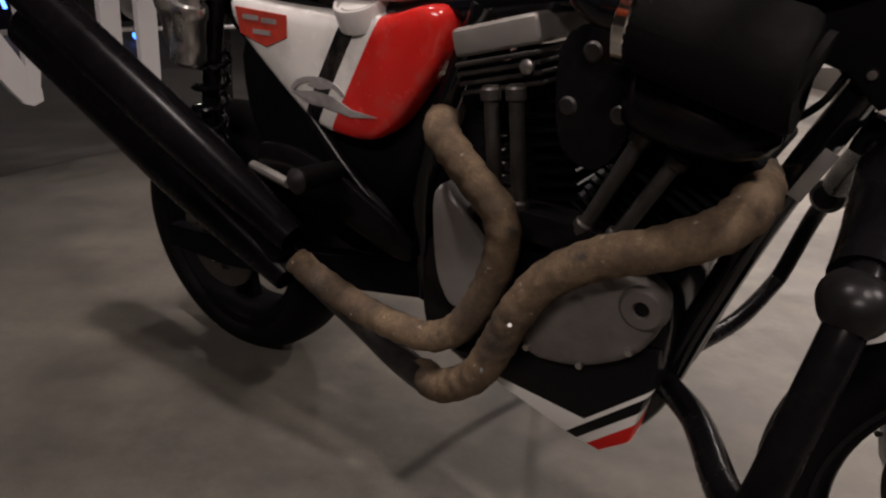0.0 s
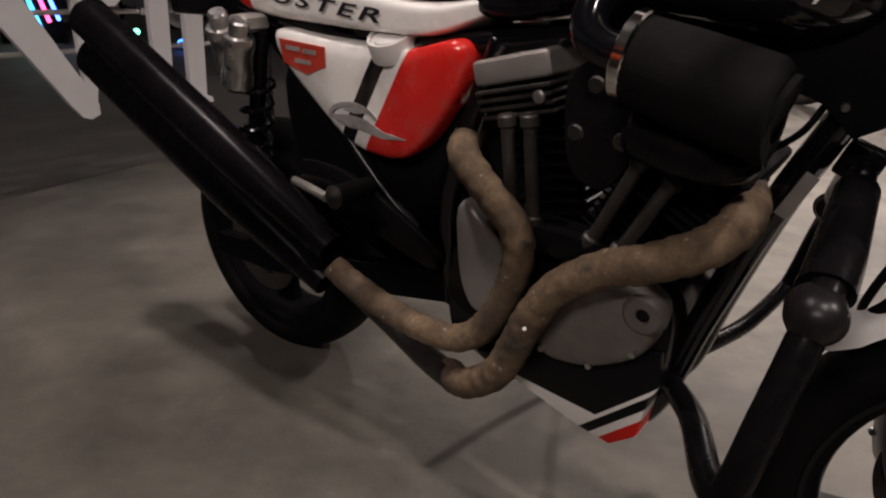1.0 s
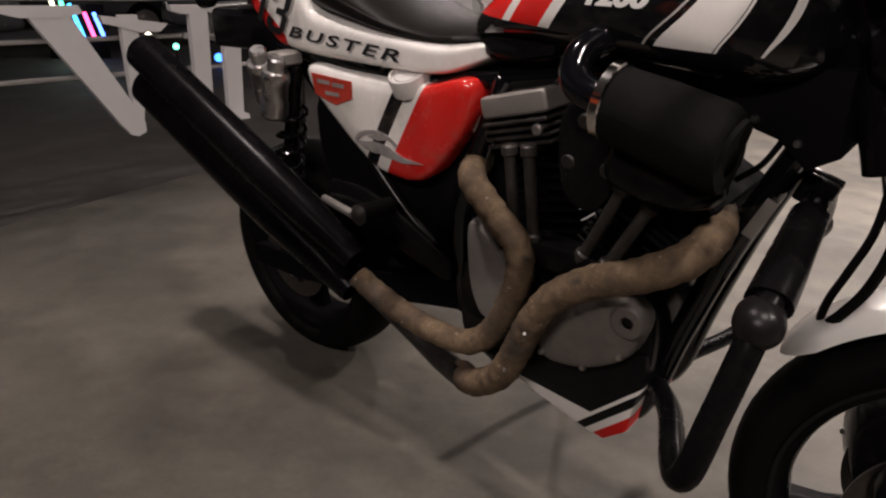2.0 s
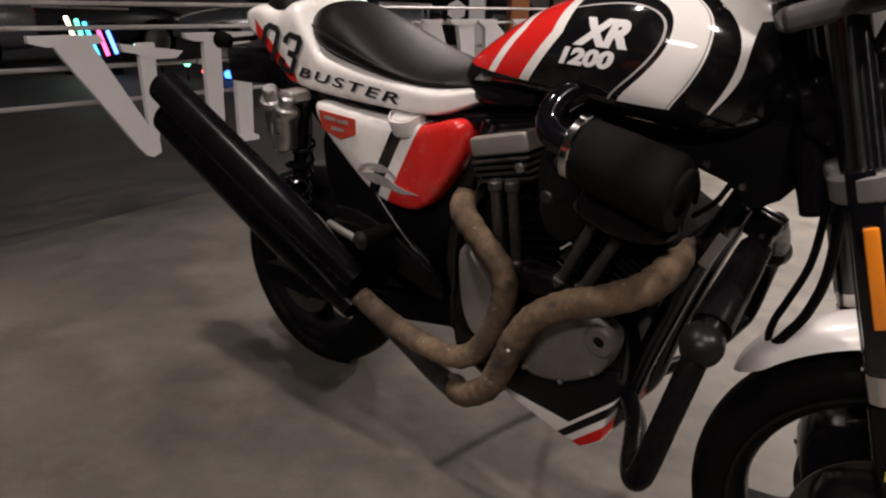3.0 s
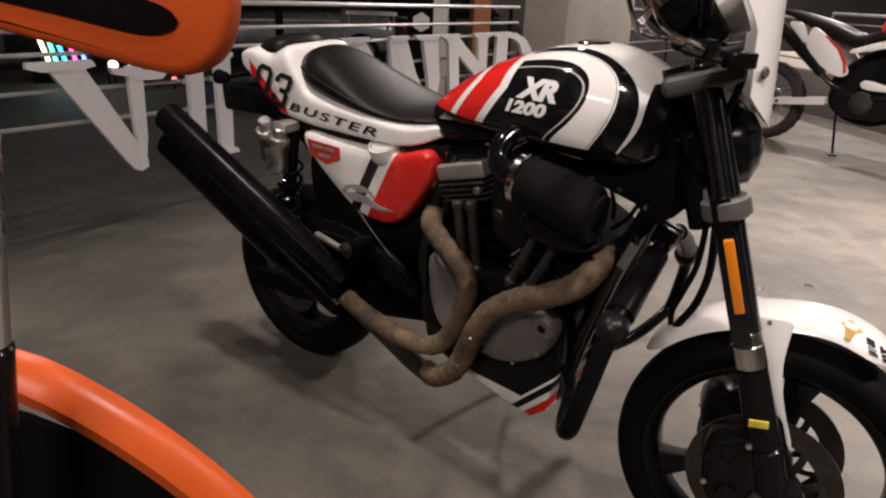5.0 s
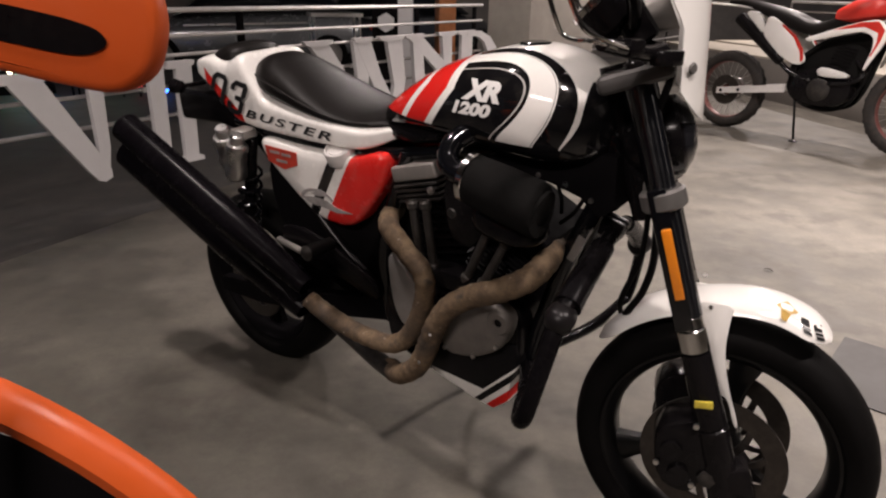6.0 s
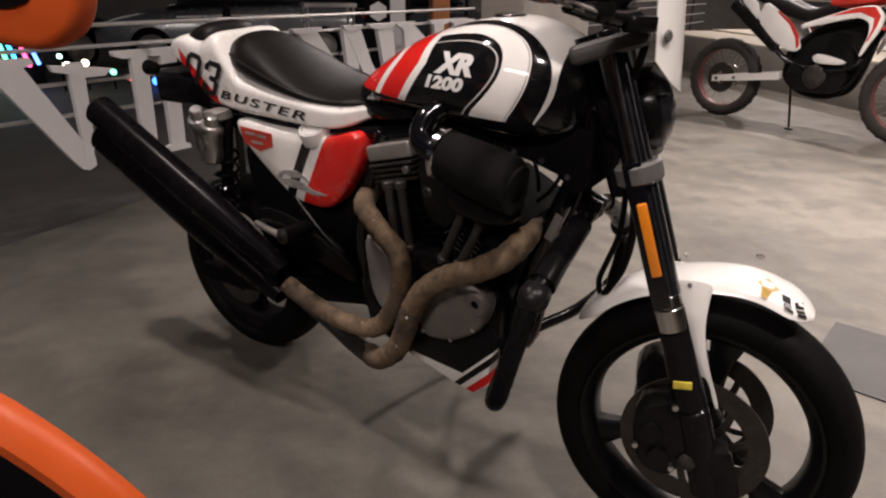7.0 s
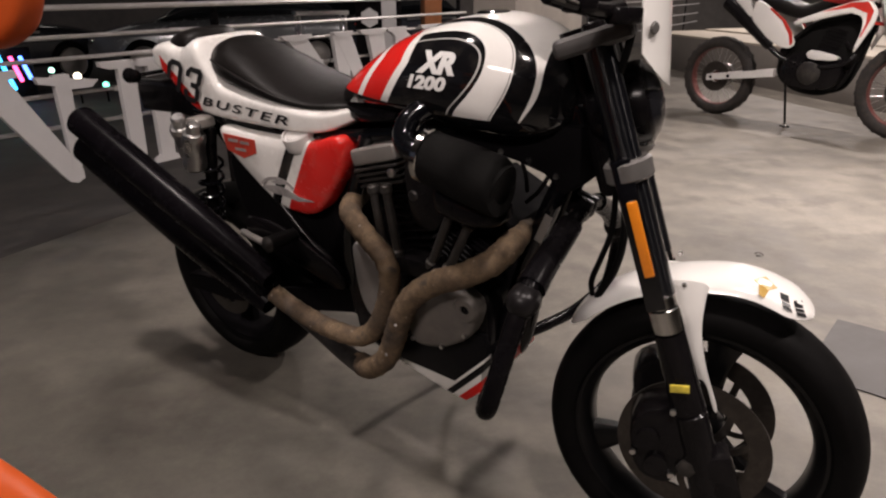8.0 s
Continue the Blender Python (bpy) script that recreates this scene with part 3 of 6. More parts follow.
def disc_arms(r_in, y, m, parent, holes=10):
    """The swept arms that carry a brake disc."""
    for i in range(holes):
        a = 2 * math.pi * i / holes
        rows = []
        for t in range(4):
            rr, aa = 0.05 + (r_in + 0.004 - 0.05) * t / 3, a + 0.32 * t / 3
            x, z = rr * math.cos(aa), rr * math.sin(aa)
            u = V(-math.sin(aa), 0, math.cos(aa)) * 0.008
            rows.append([V(x, y - 0.003, z) + u, V(x, y - 0.003, z) - u, V(x, y + 0.003, z) - u, V(x, y + 0.003, z) + u])
        bm = bmesh.new()
        loft(bm, rows)
        bmesh.ops.transform(bm, matrix=m, verts=bm.verts)
        part("disc_arm", bm, M_DISC, parent)


# front wheel
rim = cast_wheel("front_wheel", FRONT, 0.216, 0.246, 0.10, 3, bike, "black three-spoke cast alloy front wheel", radians(82), M_WHEEL)
bpart("tyre", tyre_mesh(0.310, 0.130, 0.240), M_RUBBER, rim, steered=FRONT)
for y in (-0.068, 0.068):
    bpart("brake_disc", brake_disc(0.148, 0.105, y), M_DISC, rim, "steel brake disc", steered=FRONT)
    disc_arms(0.105, y, FRONT, rim)
bm = bmesh.new()
rod(bm, (0, -0.15, 0), (0, 0.15, 0), 0.012)
lathe(bm, [(0.0, -0.151), (0.010, -0.151), (0.018, -0.149), (0.018, -0.14)], (0, 0, 0), (0, 1, 0), 6)
bpart("axle", bm, M_CASE, rim, steered=FRONT)


def leg_at(z, y, dx=0.0):
    return V(-0.022 - 0.330 * z + dx, y, z)


# fork
for side in (-1, 1):
    y = 0.126 * side
    bm = bmesh.new()
    foot, head = STEERED @ leg_at(0.30, y), STEERED @ leg_at(0.80, y)
    rod(bm, (0, 0, 0), (0, 0, (head - foot).length), 0.027, seg=36)
    leg = bpart("fork_leg", bm, M_FORK, label="glossy black upside-down fork leg")
    leg.matrix_basis = Matrix.Translation(foot) @ (head - foot).to_track_quat("Z", "X").to_matrix().to_4x4()
    bm = bmesh.new()
    rod(bm, leg_at(0.278, y), leg_at(0.325, y), 0.0295, seg=28, edge=0.003)
    rod(bm, leg_at(0.325, y), leg_at(0.350, y), 0.0275, seg=28, edge=0.002)
    bpart("collar", bm, M_CHROME, leg, "chrome fork collar", steered=True)
    bm = bmesh.new()
    rod(bm, leg_at(-0.075, y), leg_at(0.12, y, 0.0), 0.036, 0.032, seg=28, edge=0.008)
    rod(bm, leg_at(0.12, y), leg_at(0.275, y), 0.032, 0.028, seg=28)
    block(bm, leg_at(-0.02, y, 0.02), (0.075, 0.066, 0.12), Matrix.Rotation(-RAKE, 4, "Y"), 0.018)
    bpart("slider", bm, M_SATIN_BLACK, leg, steered=True)
    bm = bmesh.new()
    block(bm, leg_at(0.462, y + 0.033 * side, -0.010), (0.034, 0.012, 0.28), Matrix.Rotation(-RAKE, 4, "Y"), 0.003)
    bpart("bracket", bm, M_GLOSS_BLACK, leg, steered=True)
    bm = bmesh.new()
    block(bm, leg_at(0.462, y + 0.046 * side, -0.006), (0.018, 0.012, 0.138), Matrix.Rotation(-RAKE, 4, "Y"), 0.003)
    bpart("reflector", bm, M_AMBER, leg, "amber reflector strip", steered=True)
    for piece in leg.children:
        piece.matrix_basis = leg.matrix_basis.inverted()
    # caliper
    bm = bmesh.new()
    slab(bm, rounded([(-0.17, 0.10), (-0.06, 0.14), (-0.05, 0.02), (-0.08, -0.05), (-0.15, -0.03)], 2), y - 0.070 * side, y + 0.020 * side, 0.008)
    rod(bm, (-0.13, y + 0.020 * side, 0.055), (-0.13, y + 0.030 * side, 0.055), 0.022)
    rod(bm, (-0.11, y + 0.020 * side, 0.0), (-0.11, y + 0.030 * side, 0.0), 0.022)
    cal = bpart("brake_caliper", bm, M_SATIN_BLACK, label="black brake caliper", steered=True)
    for bx, bz in ((-0.155, 0.02), (-0.09, 0.12), (-0.08, -0.02)):
        bm = bmesh.new()
        rod(bm, (bx, y + 0.020 * side, bz), (bx, y + 0.026 * side, bz), 0.006, seg=8)
        bpart("bolt", bm, M_STEEL, cal, steered=True)
bm = bmesh.new()
block(bm, leg_at(0.180, -0.163, -0.004), (0.034, 0.004, 0.015), Matrix.Rotation(-RAKE * 0.3, 4, "Y"), 0.001)
bpart("tag", bm, M_YELLOW, label="small yellow sticker on the fork", steered=True)
bm = bmesh.new()
for y in (-0.126, 0.126):
    rod(bm, leg_at(0.556, y), leg_at(0.592, y), 0.042, seg=40, edge=0.005)
block(bm, leg_at(0.574, 0, -0.012), (0.050, 0.19, 0.030), Matrix.Rotation(-RAKE, 4, "Y"), 0.010, 3)
bpart("lower_fork_clamp", bm, M_GREY_CAST, label="grey cast lower fork clamp", steered=True)
bm = bmesh.new()
block(bm, leg_at(0.788, 0, -0.005), (0.135, 0.310, 0.034), Matrix.Rotation(-RAKE, 4, "Y"), 0.014, 3)
top = bpart("upper_fork_clamp", bm, M_SHADED_CAST, label="grey cast upper fork clamp plate", steered=True)
for y in (-0.126, 0.126):
    bm = bmesh.new()
    rod(bm, leg_at(0.80, y), leg_at(0.816, y), 0.020, seg=24, edge=0.003)
    bpart("fork_cap", bm, M_SATIN_BLACK, top, steered=True)
bm = bmesh.new()
rod(bm, leg_at(0.50, 0, -0.05), leg_at(0.80, 0, -0.05), 0.026)
bpart("steering_stem", bm, M_SATIN_BLACK, steered=True)

# front mudguard, its front end lifted off the tyre
def guard_r(a):
    k = max(0.0, min(1.0, (104 - math.degrees(a)) / 32))
    return 0.358 + 0.026 * k * k * (3 - 2 * k)


def guard_end(a):
    """1 along the guard, falling off round its two ends."""
    return min(1.0, math.sqrt(max(0.02, (math.degrees(a) - 58.5) / 7)), math.sqrt(max(0.02, (140.5 - math.degrees(a)) / 10)))


bm = bmesh.new()
rows = []
for i in range(41):
    a = radians(58.5 + (140.5 - 58.5) * i / 40)
    ends = guard_end(a)
    w = 0.074 * (0.30 + 0.70 * ends)
    lift = guard_r(a) - 0.014 * (1 - ends) - (0.022 * (i - 22) / 18 if i > 22 else 0.0)
    row = []
    for k in range(17):
        t = k / 16 * 2 - 1
        r = lift - 0.027 * abs(t) ** 2.4 * ends
        row.append(V(-0.028 + r * math.cos(a), w * math.sin(t * 1.35) / math.sin(1.35), -0.005 + r * math.sin(a)))
    rows.append(row)
loft(bm, rows, caps=False, closed=False)
bmesh.ops.recalc_face_normals(bm, faces=bm.faces)
bmesh.ops.solidify(bm, geom=list(bm.faces), thickness=0.003)
guard = bpart("front_mudguard", bm, M_WHITE, label="white plastic front mudguard", steered=FRONT)
for side in (-1, 1):
    bm = bmesh.new()
    y = 0.086 * side
    slab(bm, rounded([(-0.128, 0.366 if side < 0 else 0.338), (-0.050, 0.366 if side < 0 else 0.338), (-0.054, 0.335), (-0.055, 0.270), (-0.038, 0.195), (-0.002, 0.100), (-0.011, 0.097), (-0.034, 0.165), (-0.058, 0.167), (-0.082, 0.264), (-0.112, 0.333)], 2), y, y + 0.005 * side, 0.001)
    bpart("strut", bm, M_WHITE, guard, "white mudguard strut", steered=True)
    bm = bmesh.new()
    lathe(bm, [(0.0, 0.003), (0.004, 0.0028), (0.0055, 0.0)], (-0.094, y + 0.005 * side, 0.356), (0, side, 0), 12)
    bpart("bolt", bm, M_STEEL, guard, steered=True)


def guard_y(x, z):
    r, a = math.hypot(x + 0.028, z + 0.005), math.atan2(z + 0.005, x + 0.028)
    ends = guard_end(a)
    t = max(0.0, min(1.0, (guard_r(a) - 0.014 * (1 - ends) - r) / (0.027 * ends))) ** (1 / 2.4)
    return -0.074 * (0.30 + 0.70 * ends) * math.sin(t * 1.35) / math.sin(1.35)


def on_guard(x, z):
    """A point of the mudguard's near side, given where it stood with the guard unturned."""
    a = math.atan2(z + 0.005, x + 0.028) - radians(7.0)
    r = guard_r(a) - 0.55 * (0.374 - math.hypot(x + 0.028, z + 0.005))
    x, z = -0.028 + r * math.cos(a), -0.005 + r * math.sin(a)
    return V(x, guard_y(x, z) - 0.0025, z)


# gold wing mark and lines of small print that cannot be read, as bars
bm = bmesh.new()
for pts in ([(0.004, 0.364), (0.024, 0.366), (0.046, 0.358), (0.030, 0.354)], [(0.014, 0.360), (0.032, 0.354), (0.026, 0.337), (0.017, 0.341)]):
    bm.faces.new([bm.verts.new(on_guard(x + 0.006, z) - V(0, 0.003, 0)) for x, z in pts])
bpart("gold_mark", bm, M_GOLD, guard, "gold wing-shaped decal", steered=FRONT, smooth=False)
for x0, z0 in ((0.056, 0.354), (0.080, 0.346)):
    for k, (gap, wide) in enumerate(((0.0, 0.010), (0.012, 0.006), (0.020, 0.009))):
        zz, xx = z0 - gap, x0 + gap * 0.30
        bm = bmesh.new()
        bm.faces.new([bm.verts.new(on_guard(x, z)) for x, z in ((xx, zz), (xx + 0.015, zz - 0.003), (xx + 0.015 + wide * 0.25, zz - 0.003 - wide), (xx + wide * 0.25, zz - wide))])
        bpart("print_bar", bm, M_INK, guard, "bar of dark small print", steered=FRONT, smooth=False)

# white fly screen and headlamp
bm = bmesh.new()
rows = []
for i in range(21):
    k = i / 20
    z = 0.706 + 0.30 * k
    half = 0.95 * min(1.0, (k / 0.25) ** 0.55 + 0.12) + 5.0 * max(0.0, min(0.11, z - 0.875))
    row = []
    for j in range(21):
        a = half * (j / 20 * 2 - 1)
        row.append(V(-0.270 - 0.022 * k + 0.115 * math.cos(a), 0.150 * math.sin(a) * (1 - 0.14 * k), z))
    rows.append(row)
loft(bm, rows, caps=False, closed=False)
bmesh.ops.recalc_face_normals(bm, faces=bm.faces)
bmesh.ops.solidify(bm, geom=list(bm.faces), thickness=0.003)
screen = bpart("fly_screen", bm, M_WHITE, label="white fly screen over the headlamp", steered=True)
bm = bmesh.new()
lathe(bm, [(0.0, 0.004), (0.008, 0.0035), (0.011, 0.0)], (-0.192, -0.105, 0.806), (0.75, -0.66, 0), 14)
bpart("bolt", bm, M_GREY_CAST, screen, steered=True)
bm = bmesh.new()
lathe(bm, [(0.0, -0.10), (0.045, -0.092), (0.070, -0.06), (0.080, 0.0), (0.078, 0.014), (0.070, 0.020), (0.0, 0.016)], (-0.205, 0, 0.672), (1, 0, 0.25), 40)
lamp = bpart("headlamp", bm, M_SATIN_BLACK, label="round black headlamp", steered=True)
bm = bmesh.new()
lathe(bm, [(0.0, 0.046), (0.03, 0.042), (0.055, 0.032), (0.072, 0.018)], (-0.205, 0, 0.672), (1, 0, 0.25), 40)
bpart("lens", bm, M_SMOKED, lamp, steered=True)

# handlebar
bm = bmesh.new()
tube(bm, [(-0.40, -0.40, 0.97), (-0.37, -0.30, 0.98), (-0.31, -0.16, 0.93), (-0.30, -0.06, 0.855), (-0.30, 0.06, 0.855), (-0.31, 0.16, 0.93), (-0.37, 0.30, 0.98), (-0.40, 0.40, 0.97)], 0.0125)
bar = bpart("handlebar", bm, M_SATIN_BLACK, label="black tubular handlebar", steered=True)
for side in (-1, 1):
    bm = bmesh.new()
    rod(bm, (-0.405, 0.42 * side, 0.967), (-0.375, 0.31 * side, 0.979), 0.017, edge=0.003)
    bpart("grip", bm, M_RUBBER, bar, steered=True)
    bm = bmesh.new()
    block(bm, (-0.345, 0.235 * side, 0.962), (0.05, 0.05, 0.04), None, 0.008)
    rod(bm, (-0.31, 0.225 * side, 0.985), (-0.31, 0.225 * side, 1.02), 0.022, edge=0.003)
    bpart("switchgear", bm, M_PLASTIC, bar, steered=True)
    bm = bmesh.new()
    tube(bm, [(-0.32, 0.24 * side, 0.965), (-0.315, 0.30 * side, 0.96), (-0.345, 0.40 * side, 0.95)], (0.009, 0.005), seg=10)
    bpart("lever", bm, M_STEEL, bar, "polished lever", steered=True)
    bm = bmesh.new()
    rod(bm, leg_at(0.77, 0.045 * side, -0.01), leg_at(0.85, 0.045 * side, 0.01), 0.018)
    bpart("riser", bm, M_SATIN_BLACK, bar, steered=True)
for y in (-0.062, 0.062):
    bm = bmesh.new()
    c, way = (-0.352, y, 0.902), (-0.70, 0, 0.71)
    lathe(bm, [(0.0, -0.055), (0.030, -0.052), (0.050, -0.035), (0.056, 0.0), (0.056, 0.020), (0.0, 0.020)], c, way, 40)
    gauge = bpart("instrument", bm, M_SATIN_BLACK, label="round black instrument", steered=True)
    bm = bmesh.new()
    lathe(bm, [(0.052, 0.018), (0.052, 0.026), (0.056, 0.029), (0.060, 0.026), (0.060, 0.016), (0.056, 0.014)], c, way, 48)
    bpart("bezel", bm, M_CHROME, gauge, "thin chrome bezel", steered=True)
    bm = bmesh.new()
    lathe(bm, [(0.0, 0.0205), (0.047, 0.0205), (0.049, 0.019)], c, way, 40)
    bpart("glass", bm, M_SMOKED, gauge, steered=True)
bm = bmesh.new()
block(bm, (-0.300, 0, 0.880), (0.06, 0.20, 0.085), Matrix.Rotation(radians(-36), 4, "Y"), 0.015, 3)
bpart("instrument_bracket", bm, M_PLASTIC, label="black bracket under the instruments", steered=True)
bm = bmesh.new()
lathe(bm, [(0.0, -0.05), (0.030, -0.045), (0.042, 0.0), (0.044, 0.012), (0.0, 0.012)], (-0.250, -0.015, 0.905), (0.8, 0, 0.4), 32)
bpart("horn", bm, M_ALLOY, label="round grey metal horn", steered=True)
for nm, pts, r in (("brake_hose", [(-0.235, -0.03, 0.575), (-0.232, -0.03, 0.48), (-0.236, -0.03, 0.42), (-0.252, -0.03, 0.365), (-0.265, -0.025, 0.320), (-0.262, 0.01, 0.275), (-0.25, 0.03, 0.255)], 0.006),
                   ("brake_hose", [(-0.22, -0.04, 0.57), (-0.210, -0.035, 0.43), (-0.222, -0.03, 0.35), (-0.245, -0.025, 0.300), (-0.252, 0.005, 0.27), (-0.245, 0.03, 0.25)], 0.008),
                   ("clutch_cable", [(-0.34, -0.02, 0.86), (-0.27, -0.06, 0.845), (-0.235, -0.112, 0.830), (-0.228, -0.138, 0.79), (-0.25, -0.12, 0.70)], 0.007)):
    bm = bmesh.new()
    tube(bm, pts, r, seg=8)
    bpart(nm, bm, M_RUBBER, steered=True)

bm = bmesh.new()
tube(bm, [(-0.430, -0.075, 0.960), (-0.405, -0.065, 0.905), (-0.378, -0.05, 0.872), (-0.350, -0.025, 0.858), (-0.310, 0.0, 0.862)], 0.0055, 10, 6)
bpart("cable_guide", bm, M_CHROME, label="thin polished cable guide", steered=True)
# polished cables that loop off the lever perch, and the perch beside the fly screen
for pts in ([(-0.412, -0.415, 0.925), (-0.399, -0.405, 0.886), (-0.388, -0.393, 0.862), (-0.368, -0.389, 0.854), (-0.347, -0.386, 0.853), (-0.315, -0.33, 0.842)],
            [(-0.385, -0.42, 0.925), (-0.369, -0.420, 0.890), (-0.352, -0.415, 0.866), (-0.325, -0.380, 0.853), (-0.300, -0.30, 0.842)]):
    bm = bmesh.new()
    tube(bm, pts, 0.0035, 8, 6)
    bpart("cable", bm, M_CHROME, bar, "thin polished cable", steered=True)
bm = bmesh.new()
tube(bm, [(-0.335, -0.355, 0.848), (-0.300, -0.27, 0.838), (-0.270, -0.20, 0.832), (-0.250, -0.15, 0.835)], (0.010, 0.016), seg=12)
block(bm, (-0.300, -0.262, 0.842), (0.045, 0.040, 0.028), Matrix.Rotation(radians(60), 4, "Z"), 0.008)
bpart("perch", bm, M_PLASTIC, bar, "black lever perch", steered=True)
bm = bmesh.new()
slab(bm, rounded([(-0.275, -0.192), (-0.226, -0.130), (-0.206, -0.160), (-0.236, -0.205)], 2), 0.812, 0.838, 0.004, plane="xy")
bpart("indicator", bm, M_PLASTIC, bar, "black indicator body", steered=True)

# fuel tank
TANK = smooth_rows([(-0.145, 0.930, 0.955, 0.050), (-0.125, 0.925, 0.985, 0.080), (-0.06, 0.925, 1.030, 0.112), (0.03, 0.925, 1.079, 0.138), (0.13, 0.920, 1.113, 0.155), (0.20, 0.912, 1.129, 0.163),
                    (0.265, 0.905, 1.134, 0.166), (0.33, 0.900, 1.122, 0.158), (0.39, 0.905, 1.094, 0.135), (0.43, 0.915, 1.062, 0.100), (0.452, 0.935, 1.025, 0.060)], 6)
POWER, WAIST = 2.5, 0.36


def tank_y(x, z):
    return side_y(TANK, POWER, WAIST, x, z)


def side_y(rows, power, waist, x, z):
    """The right-hand side of a body of rows at a place of the side view."""
    k = max(0, min(len(rows) - 2, sum(1 for r in rows if r[0] < x) - 1))
    a, b = rows[k], rows[k + 1]
    t = (x - a[0]) / (b[0] - a[0])
    lo, hi, w = (a[i] + (b[i] - a[i]) * t for i in (1, 2, 3))
    zc = lo + (hi - lo) * waist
    s = min(1.0, abs(z - zc) / ((hi - zc) if z > zc else (zc - lo)))
    return -w * max(0.0, 1 - s ** power) ** (1 / power)


bm = bmesh.new()
hull_body(bm, TANK, POWER, 64, WAIST)
tank = bpart("fuel_tank", bm, M_TANK, label="painted fuel tank with black arches and red tail")
bm = lettering("XR", 0.06, 0.25, 0.0035, 0.95)
fit_letters(bm, 0.152, 0.251, 1.035, 1.076, tank_y, slope=0.0)
bpart("lettering", bm, M_WHITE_INK, tank, "white letters XR", smooth=False)
bm = lettering("1200", 0.03, 0.25, 0.0016, 1.0)
fit_letters(bm, 0.129, 0.232, 1.004, 1.031, tank_y, slope=0.0)
bpart("lettering", bm, M_WHITE_INK, tank, "white numerals 1200", smooth=False)
bm = bmesh.new()
lathe(bm, [(0.0, 0.003), (0.030, 0.003), (0.034, 0.001), (0.034, -0.004)], (0.24, 0, 1.133), (0, 0, 1), 36)
bpart("filler_cap", bm, M_GLOSS_BLACK, tank)
bm = bmesh.new()
hull_body(bm, smooth_rows([(-0.150, 0.915, 0.935, 0.05), (-0.10, 0.895, 0.945, 0.095), (-0.02, 0.895, 0.950, 0.118), (0.06, 0.915, 0.945, 0.12)], 4), 3.0, 32)
bpart("tank_rear_cover", bm, M_PLASTIC, label="black plastic cover under the tank's tail")

# seat and tail
bm = bmesh.new()
SEAT = smooth_rows([(-0.615, 1.000, 1.040, 0.060), (-0.595, 0.970, 1.058, 0.092), (-0.545, 0.950, 1.062, 0.117), (-0.46, 0.937, 1.032, 0.130), (-0.37, 0.927, 0.992, 0.136), (-0.29, 0.919, 0.961, 0.135), (-0.21, 0.913, 0.942, 0.120), (-0.14, 0.914, 0.942, 0.092), (-0.09, 0.920, 0.934, 0.060)], 5)
hull_body(bm, SEAT, 2.3, 64, 0.35)
seat = bpart("seat", bm, M_LEATHER, label="black leather seat with a raised rear")
for side in (-1, 1):
    bm = bmesh.new()
    rim_line = []
    for x, lo, hi, w in SEAT[6:-6:3]:
        z = lo + (hi - lo) * 0.52
        zc = lo + (hi - lo) * 0.35
        rim_line.append((x, side * (w * (1 - ((z - zc) / (hi - zc)) ** 2.3) ** (1 / 2.3) + 0.0005), z))
    tube(bm, rim_line, 0.0035, 8, 3)
    bpart("piping", bm, M_LEATHER, seat, "raised piping along the seat", )
bm = bmesh.new()
TAIL = smooth_rows([(-0.858, 1.003, 1.022, 0.085), (-0.84, 0.990, 1.038, 0.106), (-0.80, 0.966, 1.052, 0.113), (-0.76, 0.940, 1.052, 0.118), (-0.72, 0.905, 1.046, 0.121), (-0.69, 0.885, 1.046, 0.123), (-0.665, 0.868, 1.058, 0.125), (-0.640, 0.864, 1.067, 0.127), (-0.615, 0.862, 1.060, 0.129), (-0.590, 0.860, 1.030, 0.130),
                    (-0.555, 0.860, 0.985, 0.131), (-0.53, 0.860, 0.958, 0.132), (-0.44, 0.860, 0.944, 0.136), (-0.28, 0.860, 0.928, 0.140), (-0.17, 0.864, 0.918, 0.128), (-0.09, 0.895, 0.928, 0.097), (-0.062, 0.913, 0.925, 0.07)], 5)
hull_body(bm, TAIL, 6.0, 128, 0.4)
tail = bpart("tail_cowl", bm, M_TAIL, label="white tail cowl with a red flash")


def tail_y(x, z):
    return side_y(TAIL, 6.0, 0.4, x, z)


bm = lettering("BUSTER", 0.03, 0.3, 0.0006, 1.28)
fit_letters(bm, -0.606, -0.258, 0.899, 0.923, tail_y, out=0.006, slope=-0.055)
bpart("lettering", bm, M_INK, tail, "black letters BUSTER", smooth=False)
bm = bmesh.new()
nought = [[bm.verts.new((x, z, 0)) for x, z in pts] for pts in (
    ((0.22, 0), (0.78, 0), (1, 0.25), (1, 1.45), (0.78, 1.7), (0.22, 1.7), (0, 1.45), (0, 0.25)),
    ((0.34, 0.25), (0.66, 0.25), (0.74, 0.34), (0.74, 1.36), (0.66, 1.45), (0.34, 1.45), (0.26, 1.36), (0.26, 0.34)))]
for i in range(8):
    bm.faces.new((nought[0][i], nought[0][(i + 1) % 8], nought[1][(i + 1) % 8], nought[1][i]))
three = ((0, 0.3), (0.25, 0), (0.8, 0), (1, 0.22), (1, 0.68), (0.86, 0.85), (1, 1.02), (1, 1.48), (0.8, 1.7), (0.25, 1.7), (0, 1.4), (0, 1.16),
         (0.26, 1.16), (0.30, 1.45), (0.74, 1.45), (0.74, 0.99), (0.40, 0.97), (0.40, 0.73), (0.74, 0.71), (0.74, 0.25), (0.30, 0.25), (0.26, 0.54), (0, 0.54))
digit = bm.faces.new([bm.verts.new((x + 1.22, z, 0)) for x, z in three])
digit.normal_update()
bmesh.ops.triangulate(bm, faces=[digit])
